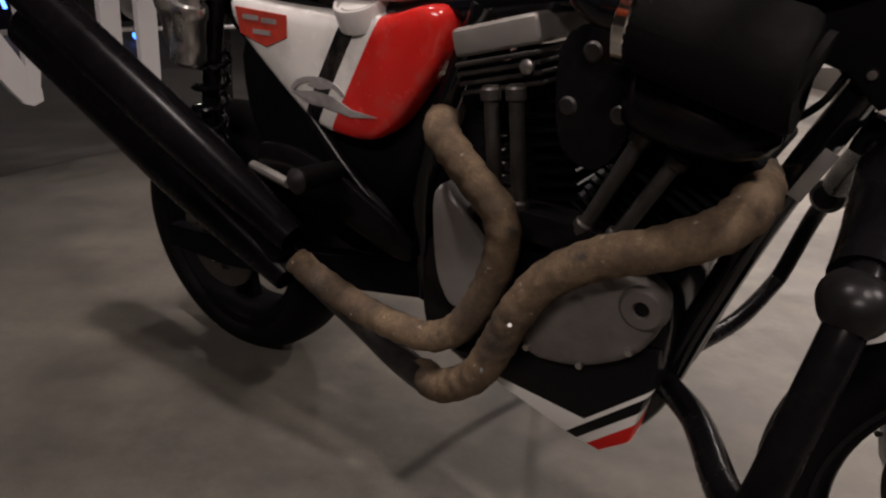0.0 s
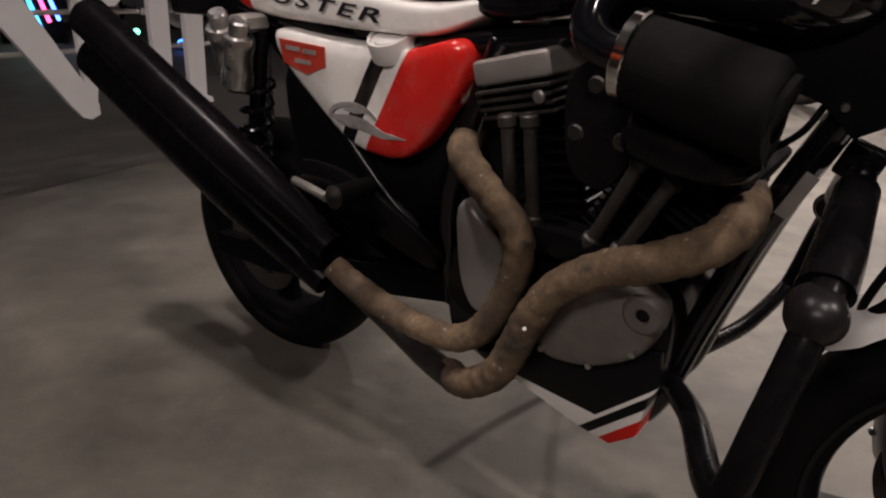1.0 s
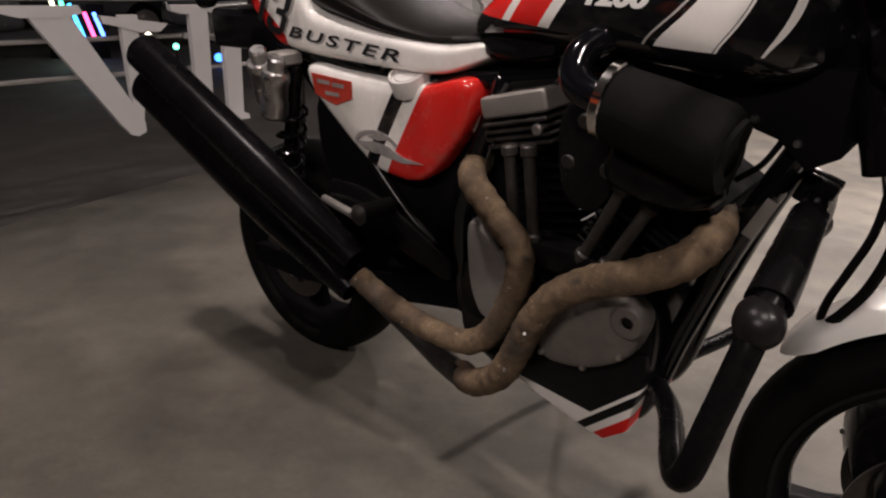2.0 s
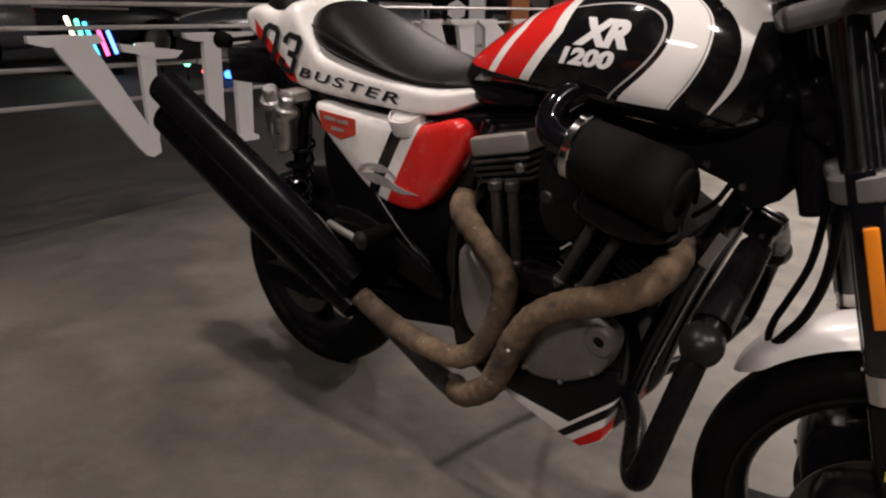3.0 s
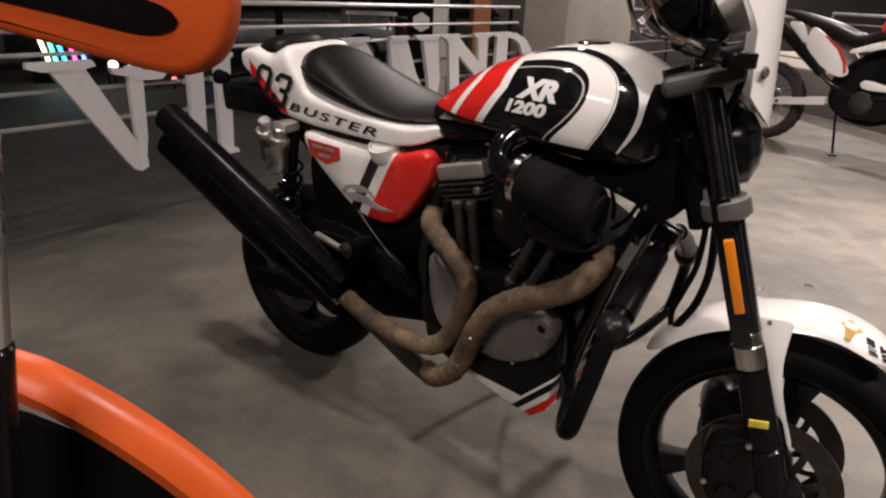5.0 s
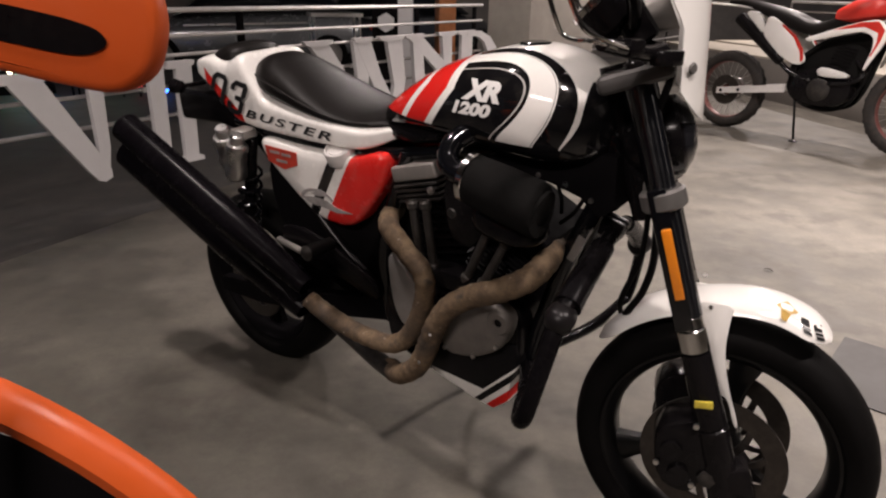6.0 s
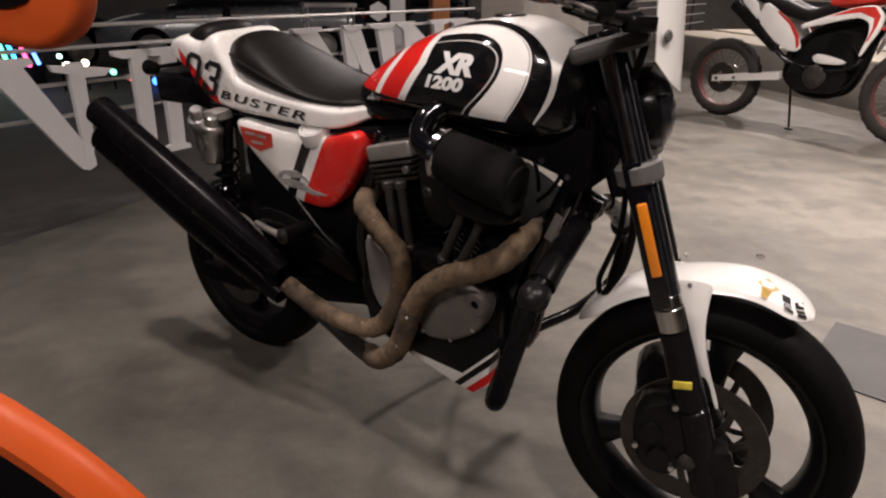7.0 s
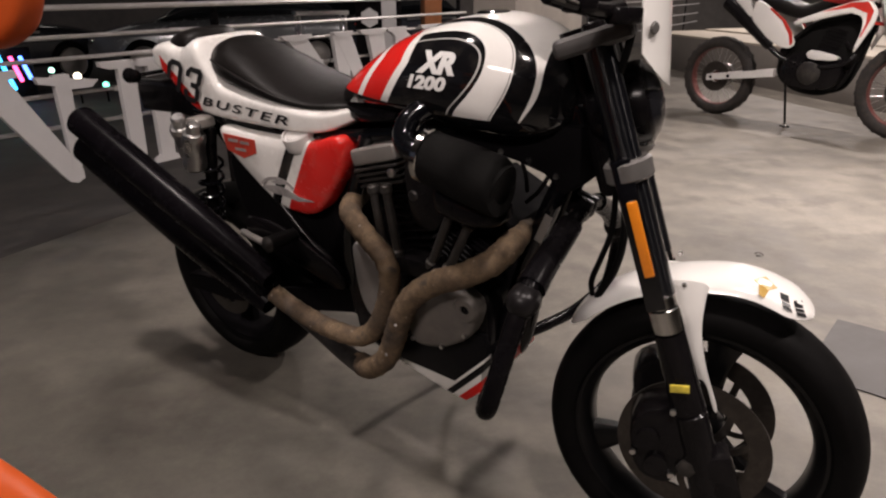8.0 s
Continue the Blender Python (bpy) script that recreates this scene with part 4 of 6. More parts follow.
fit_letters(bm, -0.760, -0.598, 0.918, 1.022, tail_y, out=0.008, slope=-0.16, lean=0.060)
bpart("lettering", bm, M_INK, tail, "black race number 03", smooth=False)
bm = bmesh.new()
hull_body(bm, smooth_rows([(-0.815, 1.00, 1.040, 0.05), (-0.78, 1.01, 1.070, 0.086), (-0.73, 1.01, 1.084, 0.098), (-0.69, 1.01, 1.082, 0.092), (-0.666, 1.02, 1.068, 0.06)], 4), 2.6, 32)
bpart("tail_pad", bm, M_LEATHER, label="small dark pad on the tail")
bm = bmesh.new()
hull_body(bm, [(-1.005, 0.845, 0.925, 0.080), (-0.99, 0.835, 0.935, 0.088), (-0.80, 0.842, 0.940, 0.090), (-0.66, 0.82, 0.92, 0.085)], 8, 40)
bpart("rear_mudguard", bm, M_PLASTIC, label="black rear mudguard")
for side in (-1, 1):
    bm = bmesh.new()
    rod(bm, (-0.85, 0.08 * side, 0.965), (-0.86, 0.16 * side, 0.965), 0.006)
    lathe(bm, [(0.0, -0.03), (0.018, -0.02), (0.022, 0.01), (0.016, 0.02), (0.0, 0.02)], (-0.865, 0.17 * side, 0.966), (-1, 0, 0), 20)
    bpart("indicator", bm, M_PLASTIC)

# right and left side panels
PANEL = rounded([(-0.566, 0.853), (-0.560, 0.800), (-0.400, 0.675), (-0.340, 0.644), (-0.238, 0.640), (-0.180, 0.678), (-0.105, 0.780), (-0.086, 0.852), (-0.110, 0.872), (-0.205, 0.842), (-0.41, 0.842)], 2)


def bulged(outline, side, y_edge, swell, material, name, label):
    """A shell over an outline, swelling outwards from the rim."""
    cx, cz = sum(p[0] for p in outline) / len(outline), sum(p[1] for p in outline) / len(outline)
    bm = bmesh.new()
    rows = []
    for k, (f, out) in enumerate(((1.0, -0.03), (1.0, 0.0), (0.985, 0.35), (0.95, 0.65), (0.88, 0.85), (0.6, 0.97), (0.3, 1.0), (0.04, 1.0))):
        o = out if out < 0 else out * swell
        rows.append([V(cx + (x - cx) * f, side * (y_edge + o), cz + (z - cz) * f) for x, z in outline])
    loft(bm, rows)
    return bpart(name, bm, material, label=label, angle=50)


for side in (-1, 1):
    panel = bulged(PANEL, side, 0.118, 0.024, M_PANEL, "side_panel", "white side panel with black stripe and red front")
    if side < 0:
        bm = bmesh.new()
        slab(bm, [(-0.528, 0.832), (-0.400, 0.828), (-0.402, 0.792), (-0.455, 0.772), (-0.520, 0.788)], -0.1445, -0.1415, 0.001)
        bpart("badge", bm, M_RED_BADGE, panel, "worn red shield badge", smooth=False)
        for x0, x1, z0, z1 in ((-0.508, -0.468, 0.813, 0.821), (-0.460, -0.424, 0.811, 0.819), (-0.484, -0.440, 0.791, 0.799)):
            bm = bmesh.new()
            slab(bm, [(x0, z1), (x1, z1), (x1, z0), (x0, z0)], -0.1455, -0.1440)
            bpart("badge_bar", bm, M_SILVER_INK, panel, smooth=False)
        # eagle-like emblem, a plain swept shape
        bm = bmesh.new()
        def band(a0, a1, cx, cz, rx, rz, thick, y):
            pts = [(cx + rx * math.cos(radians(a0 + (a1 - a0) * k / 12)), cz + rz * math.sin(radians(a0 + (a1 - a0) * k / 12))) for k in range(13)]
            pts += [(cx + (rx - thick) * math.cos(radians(a1 + (a0 - a1) * k / 12)), cz + (rz - thick) * math.sin(radians(a1 + (a0 - a1) * k / 12))) for k in range(13)]
            slab(bm, pts, y - 0.002, y)
        band(20, 172, -0.335, 0.704, 0.066, 0.034, 0.009, -0.1425)
        band(200, 320, -0.335, 0.712, 0.058, 0.022, 0.006, -0.1427)
        slab(bm, [(-0.400, 0.706), (-0.345, 0.714), (-0.300, 0.711), (-0.262, 0.696), (-0.206, 0.692), (-0.262, 0.684), (-0.315, 0.690), (-0.35, 0.696)], -0.1452, -0.1422)
        slab(bm, [(-0.360, 0.722), (-0.330, 0.732), (-0.300, 0.724), (-0.330, 0.718)], -0.1452, -0.1422)
        bpart("emblem", bm, M_SILVER_INK, panel, "swept silver emblem", smooth=False)
        bm = bmesh.new()
        lathe(bm, [(0.0, 0.006), (0.028, 0.006), (0.030, 0.002), (0.034, 0.002), (0.036, 0.008), (0.040, 0.008), (0.042, 0.004), (0.042, -0.028)], (-0.254, -0.124, 0.856), (0, -0.42, 0.9), 40)
        bpart("oil_cap", bm, M_SILVER, panel, "round brushed alloy oil cap", angle=35)

# oil tank and inner mudguard, a dark mass behind the pipes
bm = bmesh.new()
slab(bm, rounded([(-0.115, 0.70), (-0.095, 0.52), (-0.105, 0.37), (-0.34, 0.40), (-0.50, 0.47), (-0.60, 0.62), (-0.60, 0.80), (-0.30, 0.84), (-0.12, 0.83)], 2), -0.092, 0.092, 0.02, seg=3)
bpart("oil_tank", bm, M_DEEP, label="black oil tank under the seat")

# frame
def tubes(name, runs, r, material=None, parent=None, label="", steps=6):
    for pts in runs:
        bm = bmesh.new()
        tube(bm, pts, r, 12, steps)
        bpart(name, bm, material or M_GLOSS_BLACK, parent, label)


for side in (-1, 1):
    s = side
    tubes("frame_tube", [[(0.448, 0.035 * s, 0.880), (0.372, 0.050 * s, 0.690), (0.312, 0.060 * s, 0.490), (0.268, 0.07 * s, 0.325), (0.21, 0.08 * s, 0.285), (0.0, 0.09 * s, 0.285), (-0.12, 0.10 * s, 0.34)]], 0.021)
    tubes("frame_tube", [[(0.44, 0.03 * s, 0.93), (0.2, 0.06 * s, 0.905), (-0.1, 0.09 * s, 0.86), (-0.35, 0.10 * s, 0.83), (-0.7, 0.09 * s, 0.87)]], 0.017)
    tubes("frame_tube", [[(-0.05, 0.095 * s, 0.87), (-0.14, 0.10 * s, 0.60), (-0.13, 0.10 * s, 0.38)]], 0.019)
    tubes("frame_tube", [[(-0.66, 0.09 * s, 0.855), (-0.45, 0.10 * s, 0.70), (-0.30, 0.10 * s, 0.56), (-0.15, 0.10 * s, 0.46)]], 0.015, M_SATIN_BLACK)
bm = bmesh.new()
rod(bm, (0.437, 0, 1.03), (0.498, 0, 0.845), 0.034, edge=0.004)
slab(bm, rounded([(0.475, 0.99), (0.36, 0.975), (0.34, 0.89), (0.43, 0.82), (0.475, 0.84)], 2), -0.062, 0.062, 0.012)
neck = bpart("steering_neck", bm, M_GLOSS_BLACK)
for x, z, r in ((0.414, 0.90, 0.020), (0.385, 0.945, 0.012), (0.455, 0.93, 0.010)):
    bm = bmesh.new()
    lathe(bm, [(0.0, 0.008), (r * 0.7, 0.007), (r, 0.002), (r, 0.0)], (x, -0.062, z), (0, -1, 0), 18)
    bpart("bolt", bm, M_CASE, neck)
bm = bmesh.new()
p, q = V(0.410, -0.072, 0.750), V(0.384, -0.076, 0.688)
d = (q - p).normalized()
block(bm, (p + q) / 2, (0.018, 0.002, (q - p).length), Matrix.Rotation(math.atan2(-d.x, -d.z), 4, "Y"), 0.0008)
bpart("frame_plate", bm, M_ALLOY, neck, "small silver plate on the frame")
# wiring box and backbone under the tank
bm = bmesh.new()
slab(bm, [(0.08, 0.94), (0.12, 0.888), (0.25, 0.869), (0.335, 0.854), (0.398, 0.836), (0.44, 0.800), (0.478, 0.825), (0.475, 0.94)], -0.078, 0.078, 0.010)
box = bpart("wiring_box", bm, M_DEEP, label="black wiring box under the tank")
for x, z in ((0.30, 0.872), (0.365, 0.862), (0.425, 0.838)):
    bm = bmesh.new()
    lathe(bm, [(0.0, 0.005), (0.005, 0.0045), (0.0065, 0.0)], (x, -0.078, z), (0, -1, 0), 10)
    bpart("bolt", bm, M_STEEL, box)
for pts in ([(0.34, -0.06, 0.850), (0.352, -0.066, 0.822), (0.346, -0.05, 0.785)], [(0.402, -0.05, 0.838), (0.385, -0.07, 0.80), (0.350, -0.06, 0.765)]):
    bm = bmesh.new()
    tube(bm, pts, 0.0045, 8, 6)
    bpart("wire", bm, M_RUBBER, box)

# engine guard hoops, with a thick sleeve and a knob on each
HOOPS = {-1: [(0.449, 0.02, 0.752), (0.460, -0.08, 0.742), (0.472, -0.22, 0.712), (0.476, -0.30, 0.680), (0.464, -0.355, 0.575), (0.452, -0.385, 0.496), (0.425, -0.350, 0.468), (0.36, -0.20, 0.425), (0.285, -0.075, 0.375)],
         1: [(0.449, 0.02, 0.752), (0.440, 0.10, 0.728), (0.420, 0.22, 0.660), (0.398, 0.34, 0.575), (0.376, 0.405, 0.500), (0.352, 0.425, 0.380), (0.340, 0.40, 0.345), (0.315, 0.25, 0.33), (0.275, 0.075, 0.345)]}
for side, run in HOOPS.items():
    bm = bmesh.new()
    tube(bm, run, 0.0185 if side < 0 else 0.0155, 16, 6)
    hoop = bpart("engine_guard", bm, M_HOOP, label="black tubular engine guard hoop")
    bm = bmesh.new()
    tube(bm, [run[1], (Vector(run[1]) + Vector(run[2])) / 2, run[2], (Vector(run[2]) * 0.4 + Vector(run[3]) * 0.6)], (0.025, 0.029) if side < 0 else (0.020, 0.024), 20, 5)
    bpart("sleeve", bm, M_HOOP, hoop, "thick black sleeve")
    bm = bmesh.new()
    lathe(bm, [(0.0, 0.032), (0.012, 0.030), (0.022, 0.023), (0.028, 0.012), (0.030, 0.0), (0.029, -0.02), (0.020, -0.028), (0.0, -0.030)], run[3], (0.25, side, 0.05), 32)
    bpart("knob", bm, M_KNOB_END, hoop, "dusty dark round knob")
    bm = bmesh.new()
    block(bm, (0.449, 0.012 * side, 0.756), (0.050, 0.022, 0.044), Matrix.Rotation(radians(18), 4, "Y"), 0.006)
    rod(bm, (0.449, 0.022 * side, 0.764), (0.449, 0.029 * side, 0.764), 0.008, seg=8)
    bpart("clamp_bracket", bm, M_HOOP, hoop)

# belly pan
BELLY = [(0.020, 0.340), (0.036, 0.292), (0.175, 0.256), (0.226, 0.250), (0.268, 0.288), (0.278, 0.365), (0.290, 0.400), (0.285, 0.455), (0.10, 0.43)]
bm = bmesh.new()
slab(bm, BELLY, -0.135, 0.135, 0.006, seg=2)
bpart("belly_pan", bm, M_BELLY, label="black belly pan with white and red bands")

# engine
bm = bmesh.new()
slab(bm, rounded([(-0.13, 0.36), (-0.10, 0.30), (0.22, 0.30), (0.29, 0.38), (0.29, 0.54), (0.22, 0.60), (0.02, 0.60), (-0.13, 0.52)], 2), -0.125, 0.13, 0.012)
bpart("crankcase", bm, M_SATIN_BLACK, label="dark cast engine case")
bm = bmesh.new()
slab(bm, rounded([(0.085, 0.510), (0.118, 0.562), (0.245, 0.578), (0.296, 0.545), (0.270, 0.458), (0.185, 0.402), (0.090, 0.388)], 2), -0.170, -0.12, 0.014, seg=3)
cover = bpart("cam_cover", bm, M_COVER, label="dusty grey cam cover")
bm = bmesh.new()
lathe(bm, [(0.010, 0.004), (0.012, 0.008), (0.026, 0.008), (0.032, 0.002), (0.034, -0.006)], (0.262, -0.170, 0.535), (0, -1, 0), 28)
bpart("boss", bm, M_COVER, cover)
bm = bmesh.new()
lathe(bm, [(0.0, 0.001), (0.011, 0.001), (0.011, 0.004)], (0.262, -0.171, 0.535), (0, -1, 0), 6)
bpart("bolt", bm, M_SATIN_BLACK, cover)
for x, z in ((0.10, 0.50), (0.13, 0.555), (0.105, 0.41), (0.19, 0.415), (0.255, 0.465)):
    bm = bmesh.new()
    lathe(bm, [(0.0, 0.005), (0.005, 0.005), (0.006, 0.0)], (x, -0.170, z), (0, -1, 0), 10)
    bpart("bolt", bm, M_STEEL, cover)
bm = bmesh.new()
slab(bm, rounded([(-0.105, 0.625), (-0.02, 0.56), (0.02, 0.50), (-0.01, 0.42), (-0.06, 0.395), (-0.095, 0.46)], 2), -0.140, -0.08, 0.012)
bpart("sprocket_cover", bm, M_PALE_ALLOY, label="pale alloy cover behind the exhaust")


def cylinder_head(name, base, top, half, front):
    """One finned barrel of the V, leaning from base to top."""
    base, top = Vector(base), Vector(top)
    d = (top - base).normalized()
    u = V(0, 1, 0)
    v = d.cross(u)
    length = (top - base).length
    bm = bmesh.new()
    rod(bm, base, top, half * 0.86, seg=32)
    barrel = bpart(name, bm, M_SATIN_BLACK, label="black finned engine cylinder")
    turn = Matrix((( v.x, u.x, d.x), (v.y, u.y, d.y), (v.z, u.z, d.z))).to_4x4()
    for i in range(11):
        c = base + d * (length * (0.10 + 0.085 * i))
        bm = bmesh.new()
        block(bm, c, (half * 2.0, half * 2.15, 0.006), turn, 0.002, 1)
        bpart("fin", bm, M_SATIN_BLACK, barrel)
    return turn, d


turn, d = cylinder_head("rear_cylinder", (0.055, 0, 0.56), (0.000, 0, 0.79), 0.078, False)
bm = bmesh.new()
tilt = Matrix.Rotation(radians(-15), 4, "Y")
block(bm, (-0.012, -0.01, 0.835), (0.140, 0.235, 0.040), tilt, 0.010, 3)
box = bpart("rocker_box", bm, M_ALLOY, label="ribbed grey rocker box")
for k in range(4):
    bm = bmesh.new()
    block(bm, V(-0.006 + k * 0.003, -0.01, 0.806 - k * 0.013), (0.136, 0.240 - 0.004 * k, 0.007), tilt, 0.002, 1)
    bpart("rib", bm, M_CASE, box)
bm = bmesh.new()
lathe(bm, [(0.0, 0.008), (0.006, 0.008), (0.010, 0.006), (0.010, 0.0)], (0.045, -0.128, 0.803), (0, -1, 0), 14)
bpart("bolt", bm, M_STEEL, box)
cylinder_head("front_cylinder", (0.165, 0, 0.56), (0.255, 0, 0.710), 0.078, True)
bm = bmesh.new()
tilt2 = Matrix.Rotation(radians(28), 4, "Y")
block(bm, (0.280, -0.01, 0.738), (0.140, 0.225, 0.055), tilt2, 0.012, 3)
box2 = bpart("rocker_box", bm, M_DEEP, label="black rocker box over the front cylinder")
for k in range(4):
    bm = bmesh.new()
    block(bm, V(0.266 - k * 0.006, -0.01, 0.707 - k * 0.012), (0.140, 0.232, 0.006), tilt2, 0.002, 1)
    bpart("rib", bm, M_DEEP, box2)
for p, q in (((0.001, -0.148, 0.775), (0.025, -0.150, 0.60)), ((0.040, -0.148, 0.782), (0.064, -0.150, 0.60)), ((0.222, -0.150, 0.755), (0.155, -0.150, 0.60)), ((0.268, -0.150, 0.735), (0.200, -0.150, 0.60))):
    bm = bmesh.new()
    p, q = Vector(p), Vector(q)
    rod(bm, p, q, 0.0105, seg=16)
    rod(bm, q + (p - q) * 0.02, q + (p - q) * 0.14, 0.0155, seg=16, edge=0.003)
    rod(bm, q + (p - q) * 0.88, q + (p - q) * 0.99, 0.0145, seg=16, edge=0.003)
    bpart("pushrod_tube", bm, M_PUSH, label="dull grey metal pushrod tube")
bm = bmesh.new()
block(bm, (0.130, -0.135, 0.595), (0.19, 0.06, 0.045), None, 0.010)
bpart("tappet_block", bm, M_SATIN_BLACK)
bm = bmesh.new()
slab(bm, rounded([(0.085, 0.86), (0.185, 0.87), (0.205, 0.74), (0.165, 0.68), (0.10, 0.70)], 2), -0.145, -0.06, 0.010)
coil = bpart("coil_cover", bm, M_PLASTIC, label="black cover between the cylinders")
for x, z in ((0.115, 0.765), (0.185, 0.765), (0.14, 0.835)):
    bm = bmesh.new()
    lathe(bm, [(0.0, 0.003), (0.010, 0.003), (0.013, 0.0)], (x, -0.145, z), (0, -1, 0), 18)
    bpart("screw", bm, M_CASE, coil)

# intake
bm = bmesh.new()
tube(bm, [(0.178, -0.09, 0.950), (0.165, -0.130, 0.962), (0.146, -0.175, 0.944), (0.150, -0.203, 0.914), (0.178, -0.212, 0.895), (0.216, -0.212, 0.889)], 0.024, 24, 8)
bpart("intake_elbow", bm, M_GLOSS_BLACK, label="dark polished intake elbow")
bm = bmesh.new()
rows = []
for i in range(73):
    a = 2 * math.pi * (i % 72) / 72
    k = 1.0 + (0.018 if i % 2 else -0.006)
    ca, sa = math.cos(a), math.sin(a)
    rows.append([V(0.214 + h, -0.212 + r * k * ca, 0.887 - 0.038 * h / 0.17 + r * k * sa) for h, r in ((0.0, 0.047), (0.004, 0.052), (0.08, 0.056), (0.160, 0.057), (0.168, 0.053), (0.170, 0.03))])
loft(bm, rows, caps=False, closed=False)
rod(bm, (0.378, -0.212, 0.850), (0.385, -0.212, 0.848), 0.044, seg=24)
filt = bpart("air_filter", bm, M_FOAM, label="black pleated pod air filter", angle=60)
bm = bmesh.new()
lathe(bm, [(0.052, -0.008), (0.0545, -0.006), (0.0545, 0.006), (0.052, 0.008)], (0.216, -0.212, 0.889), (1, 0, -0.15), 48)
bpart("clamp_ring", bm, M_CHROME, filt, "bright clamp ring")
bm = bmesh.new()
hull_body(bm, smooth_rows([(0.20, 0.765, 0.82, 0.02), (0.23, 0.755, 0.83, 0.045), (0.31, 0.745, 0.815, 0.050), (0.355, 0.755, 0.805, 0.035), (0.37, 0.77, 0.79, 0.015)], 4), 2.6, 28)
bmesh.ops.translate(bm, verts=bm.verts, vec=(0, -0.165, 0))
bpart("breather_housing", bm, M_PLASTIC)

# exhaust
bm = bmesh.new()
tube(bm, [(-0.125, -0.06, 0.700), (-0.100, -0.115, 0.702), (-0.070, -0.158, 0.698), (-0.036, -0.174, 0.680), (0.004, -0.180, 0.650), (0.046, -0.180, 0.612), (0.056, -0.180, 0.560), (0.032, -0.178, 0.478), (-0.010, -0.178, 0.402),
          (-0.064, -0.182, 0.364), (-0.135, -0.185, 0.358), (-0.215, -0.188, 0.366), (-0.310, -0.190, 0.390), (-0.36, -0.195, 0.415)], 0.0240, 20, 8, 0.003, 0.032)
bpart("rear_exhaust_pipe", bm, M_WRAP, label="brown heat-wrapped exhaust pipe")
bm = bmesh.new()
tube(bm, [(0.330, -0.05, 0.705), (0.350, -0.100, 0.702), (0.354, -0.150, 0.692), (0.334, -0.185, 0.670), (0.275, -0.200, 0.634), (0.205, -0.202, 0.600), (0.138, -0.202, 0.545), (0.098, -0.202, 0.478), (0.070, -0.200, 0.410), (0.038, -0.198, 0.345),
          (-0.004, -0.196, 0.305), (-0.045, -0.188, 0.280), (-0.09, -0.165, 0.270)], 0.0260, 20, 8, 0.003, 0.032)
bpart("front_exhaust_pipe", bm, M_WRAP, label="brown heat-wrapped exhaust pipe")
bm = bmesh.new()
tube(bm, [(-0.06, -0.182, 0.274), (-0.15, -0.155, 0.268), (-0.26, -0.14, 0.30), (-0.36, -0.18, 0.395)], 0.026, 16, 6)
bpart("link_pipe", bm, M_CASE)
for p, q in (((0.066, -0.229, 0.378), (0.050, -0.205, 0.405)), ((0.106, -0.231, 0.478), (0.098, -0.205, 0.462))):
    bm = bmesh.new()
    rod(bm, p, q, 0.003, seg=8)
    bpart("wrap_clamp", bm, M_STEEL)
for nm, a, b, r in (("upper_muffler", (-1.045, -0.262, 0.845), (-0.34, -0.215, 0.470), 0.046), ("lower_muffler", (-1.085, -0.240, 0.755), (-0.38, -0.195, 0.375), 0.055)):
    a, b = Vector(a), Vector(b)
    dd = (b - a).normalized()
    n = (b - a).length
    bm = bmesh.new()
    lathe(bm, [(0.020, 0.03), (0.030, 0.004), (r - 0.008, 0.0), (r, 0.010), (r, n * 0.55), (r * 0.985, n * 0.62), (r * 0.94, n * 0.70), (r * 0.85, n * 0.80), (r * 0.74, n * 0.90), (r * 0.62, n)], a, dd, 36)
    bpart(nm, bm, M_MUFFLER, label="long black slash-ended muffler")
bm = bmesh.new()
u = (V(-0.34, -0.21, 0.47) - V(-0.9, -0.25, 0.765)).normalized()
slab(bm, rounded([(-0.80, 0.665), (-0.62, 0.565), (-0.40, 0.465), (-0.36, 0.40), (-0.52, 0.40), (-0.72, 0.50), (-0.80, 0.56)], 2), -0.225, -0.175, 0.012)
bpart("heat_shield", bm, M_MUFFLER, label="black heat shield between the mufflers")

# rear wheel, swing arm, shocks
REAR = Matrix.Translation((-0.750, 0, 0.302))
# dull black instead of the front wheel's paint puts the shade into the colour
rear = cast_wheel("rear_wheel", REAR, 0.190, 0.225, 0.13, 3, bike, "black three-spoke cast alloy rear wheel", 0.4, M_DEEP)
bm = tyre_mesh(0.302, 0.170, 0.220)
bmesh.ops.transform(bm, matrix=REAR, verts=bm.verts)
bpart("tyre", bm, M_RUBBER, rear)
bm = brake_disc(0.12, 0.08, -0.085)
bmesh.ops.transform(bm, matrix=REAR, verts=bm.verts)
bpart("brake_disc", bm, M_DISC, rear)
disc_arms(0.08, -0.085, REAR, rear)
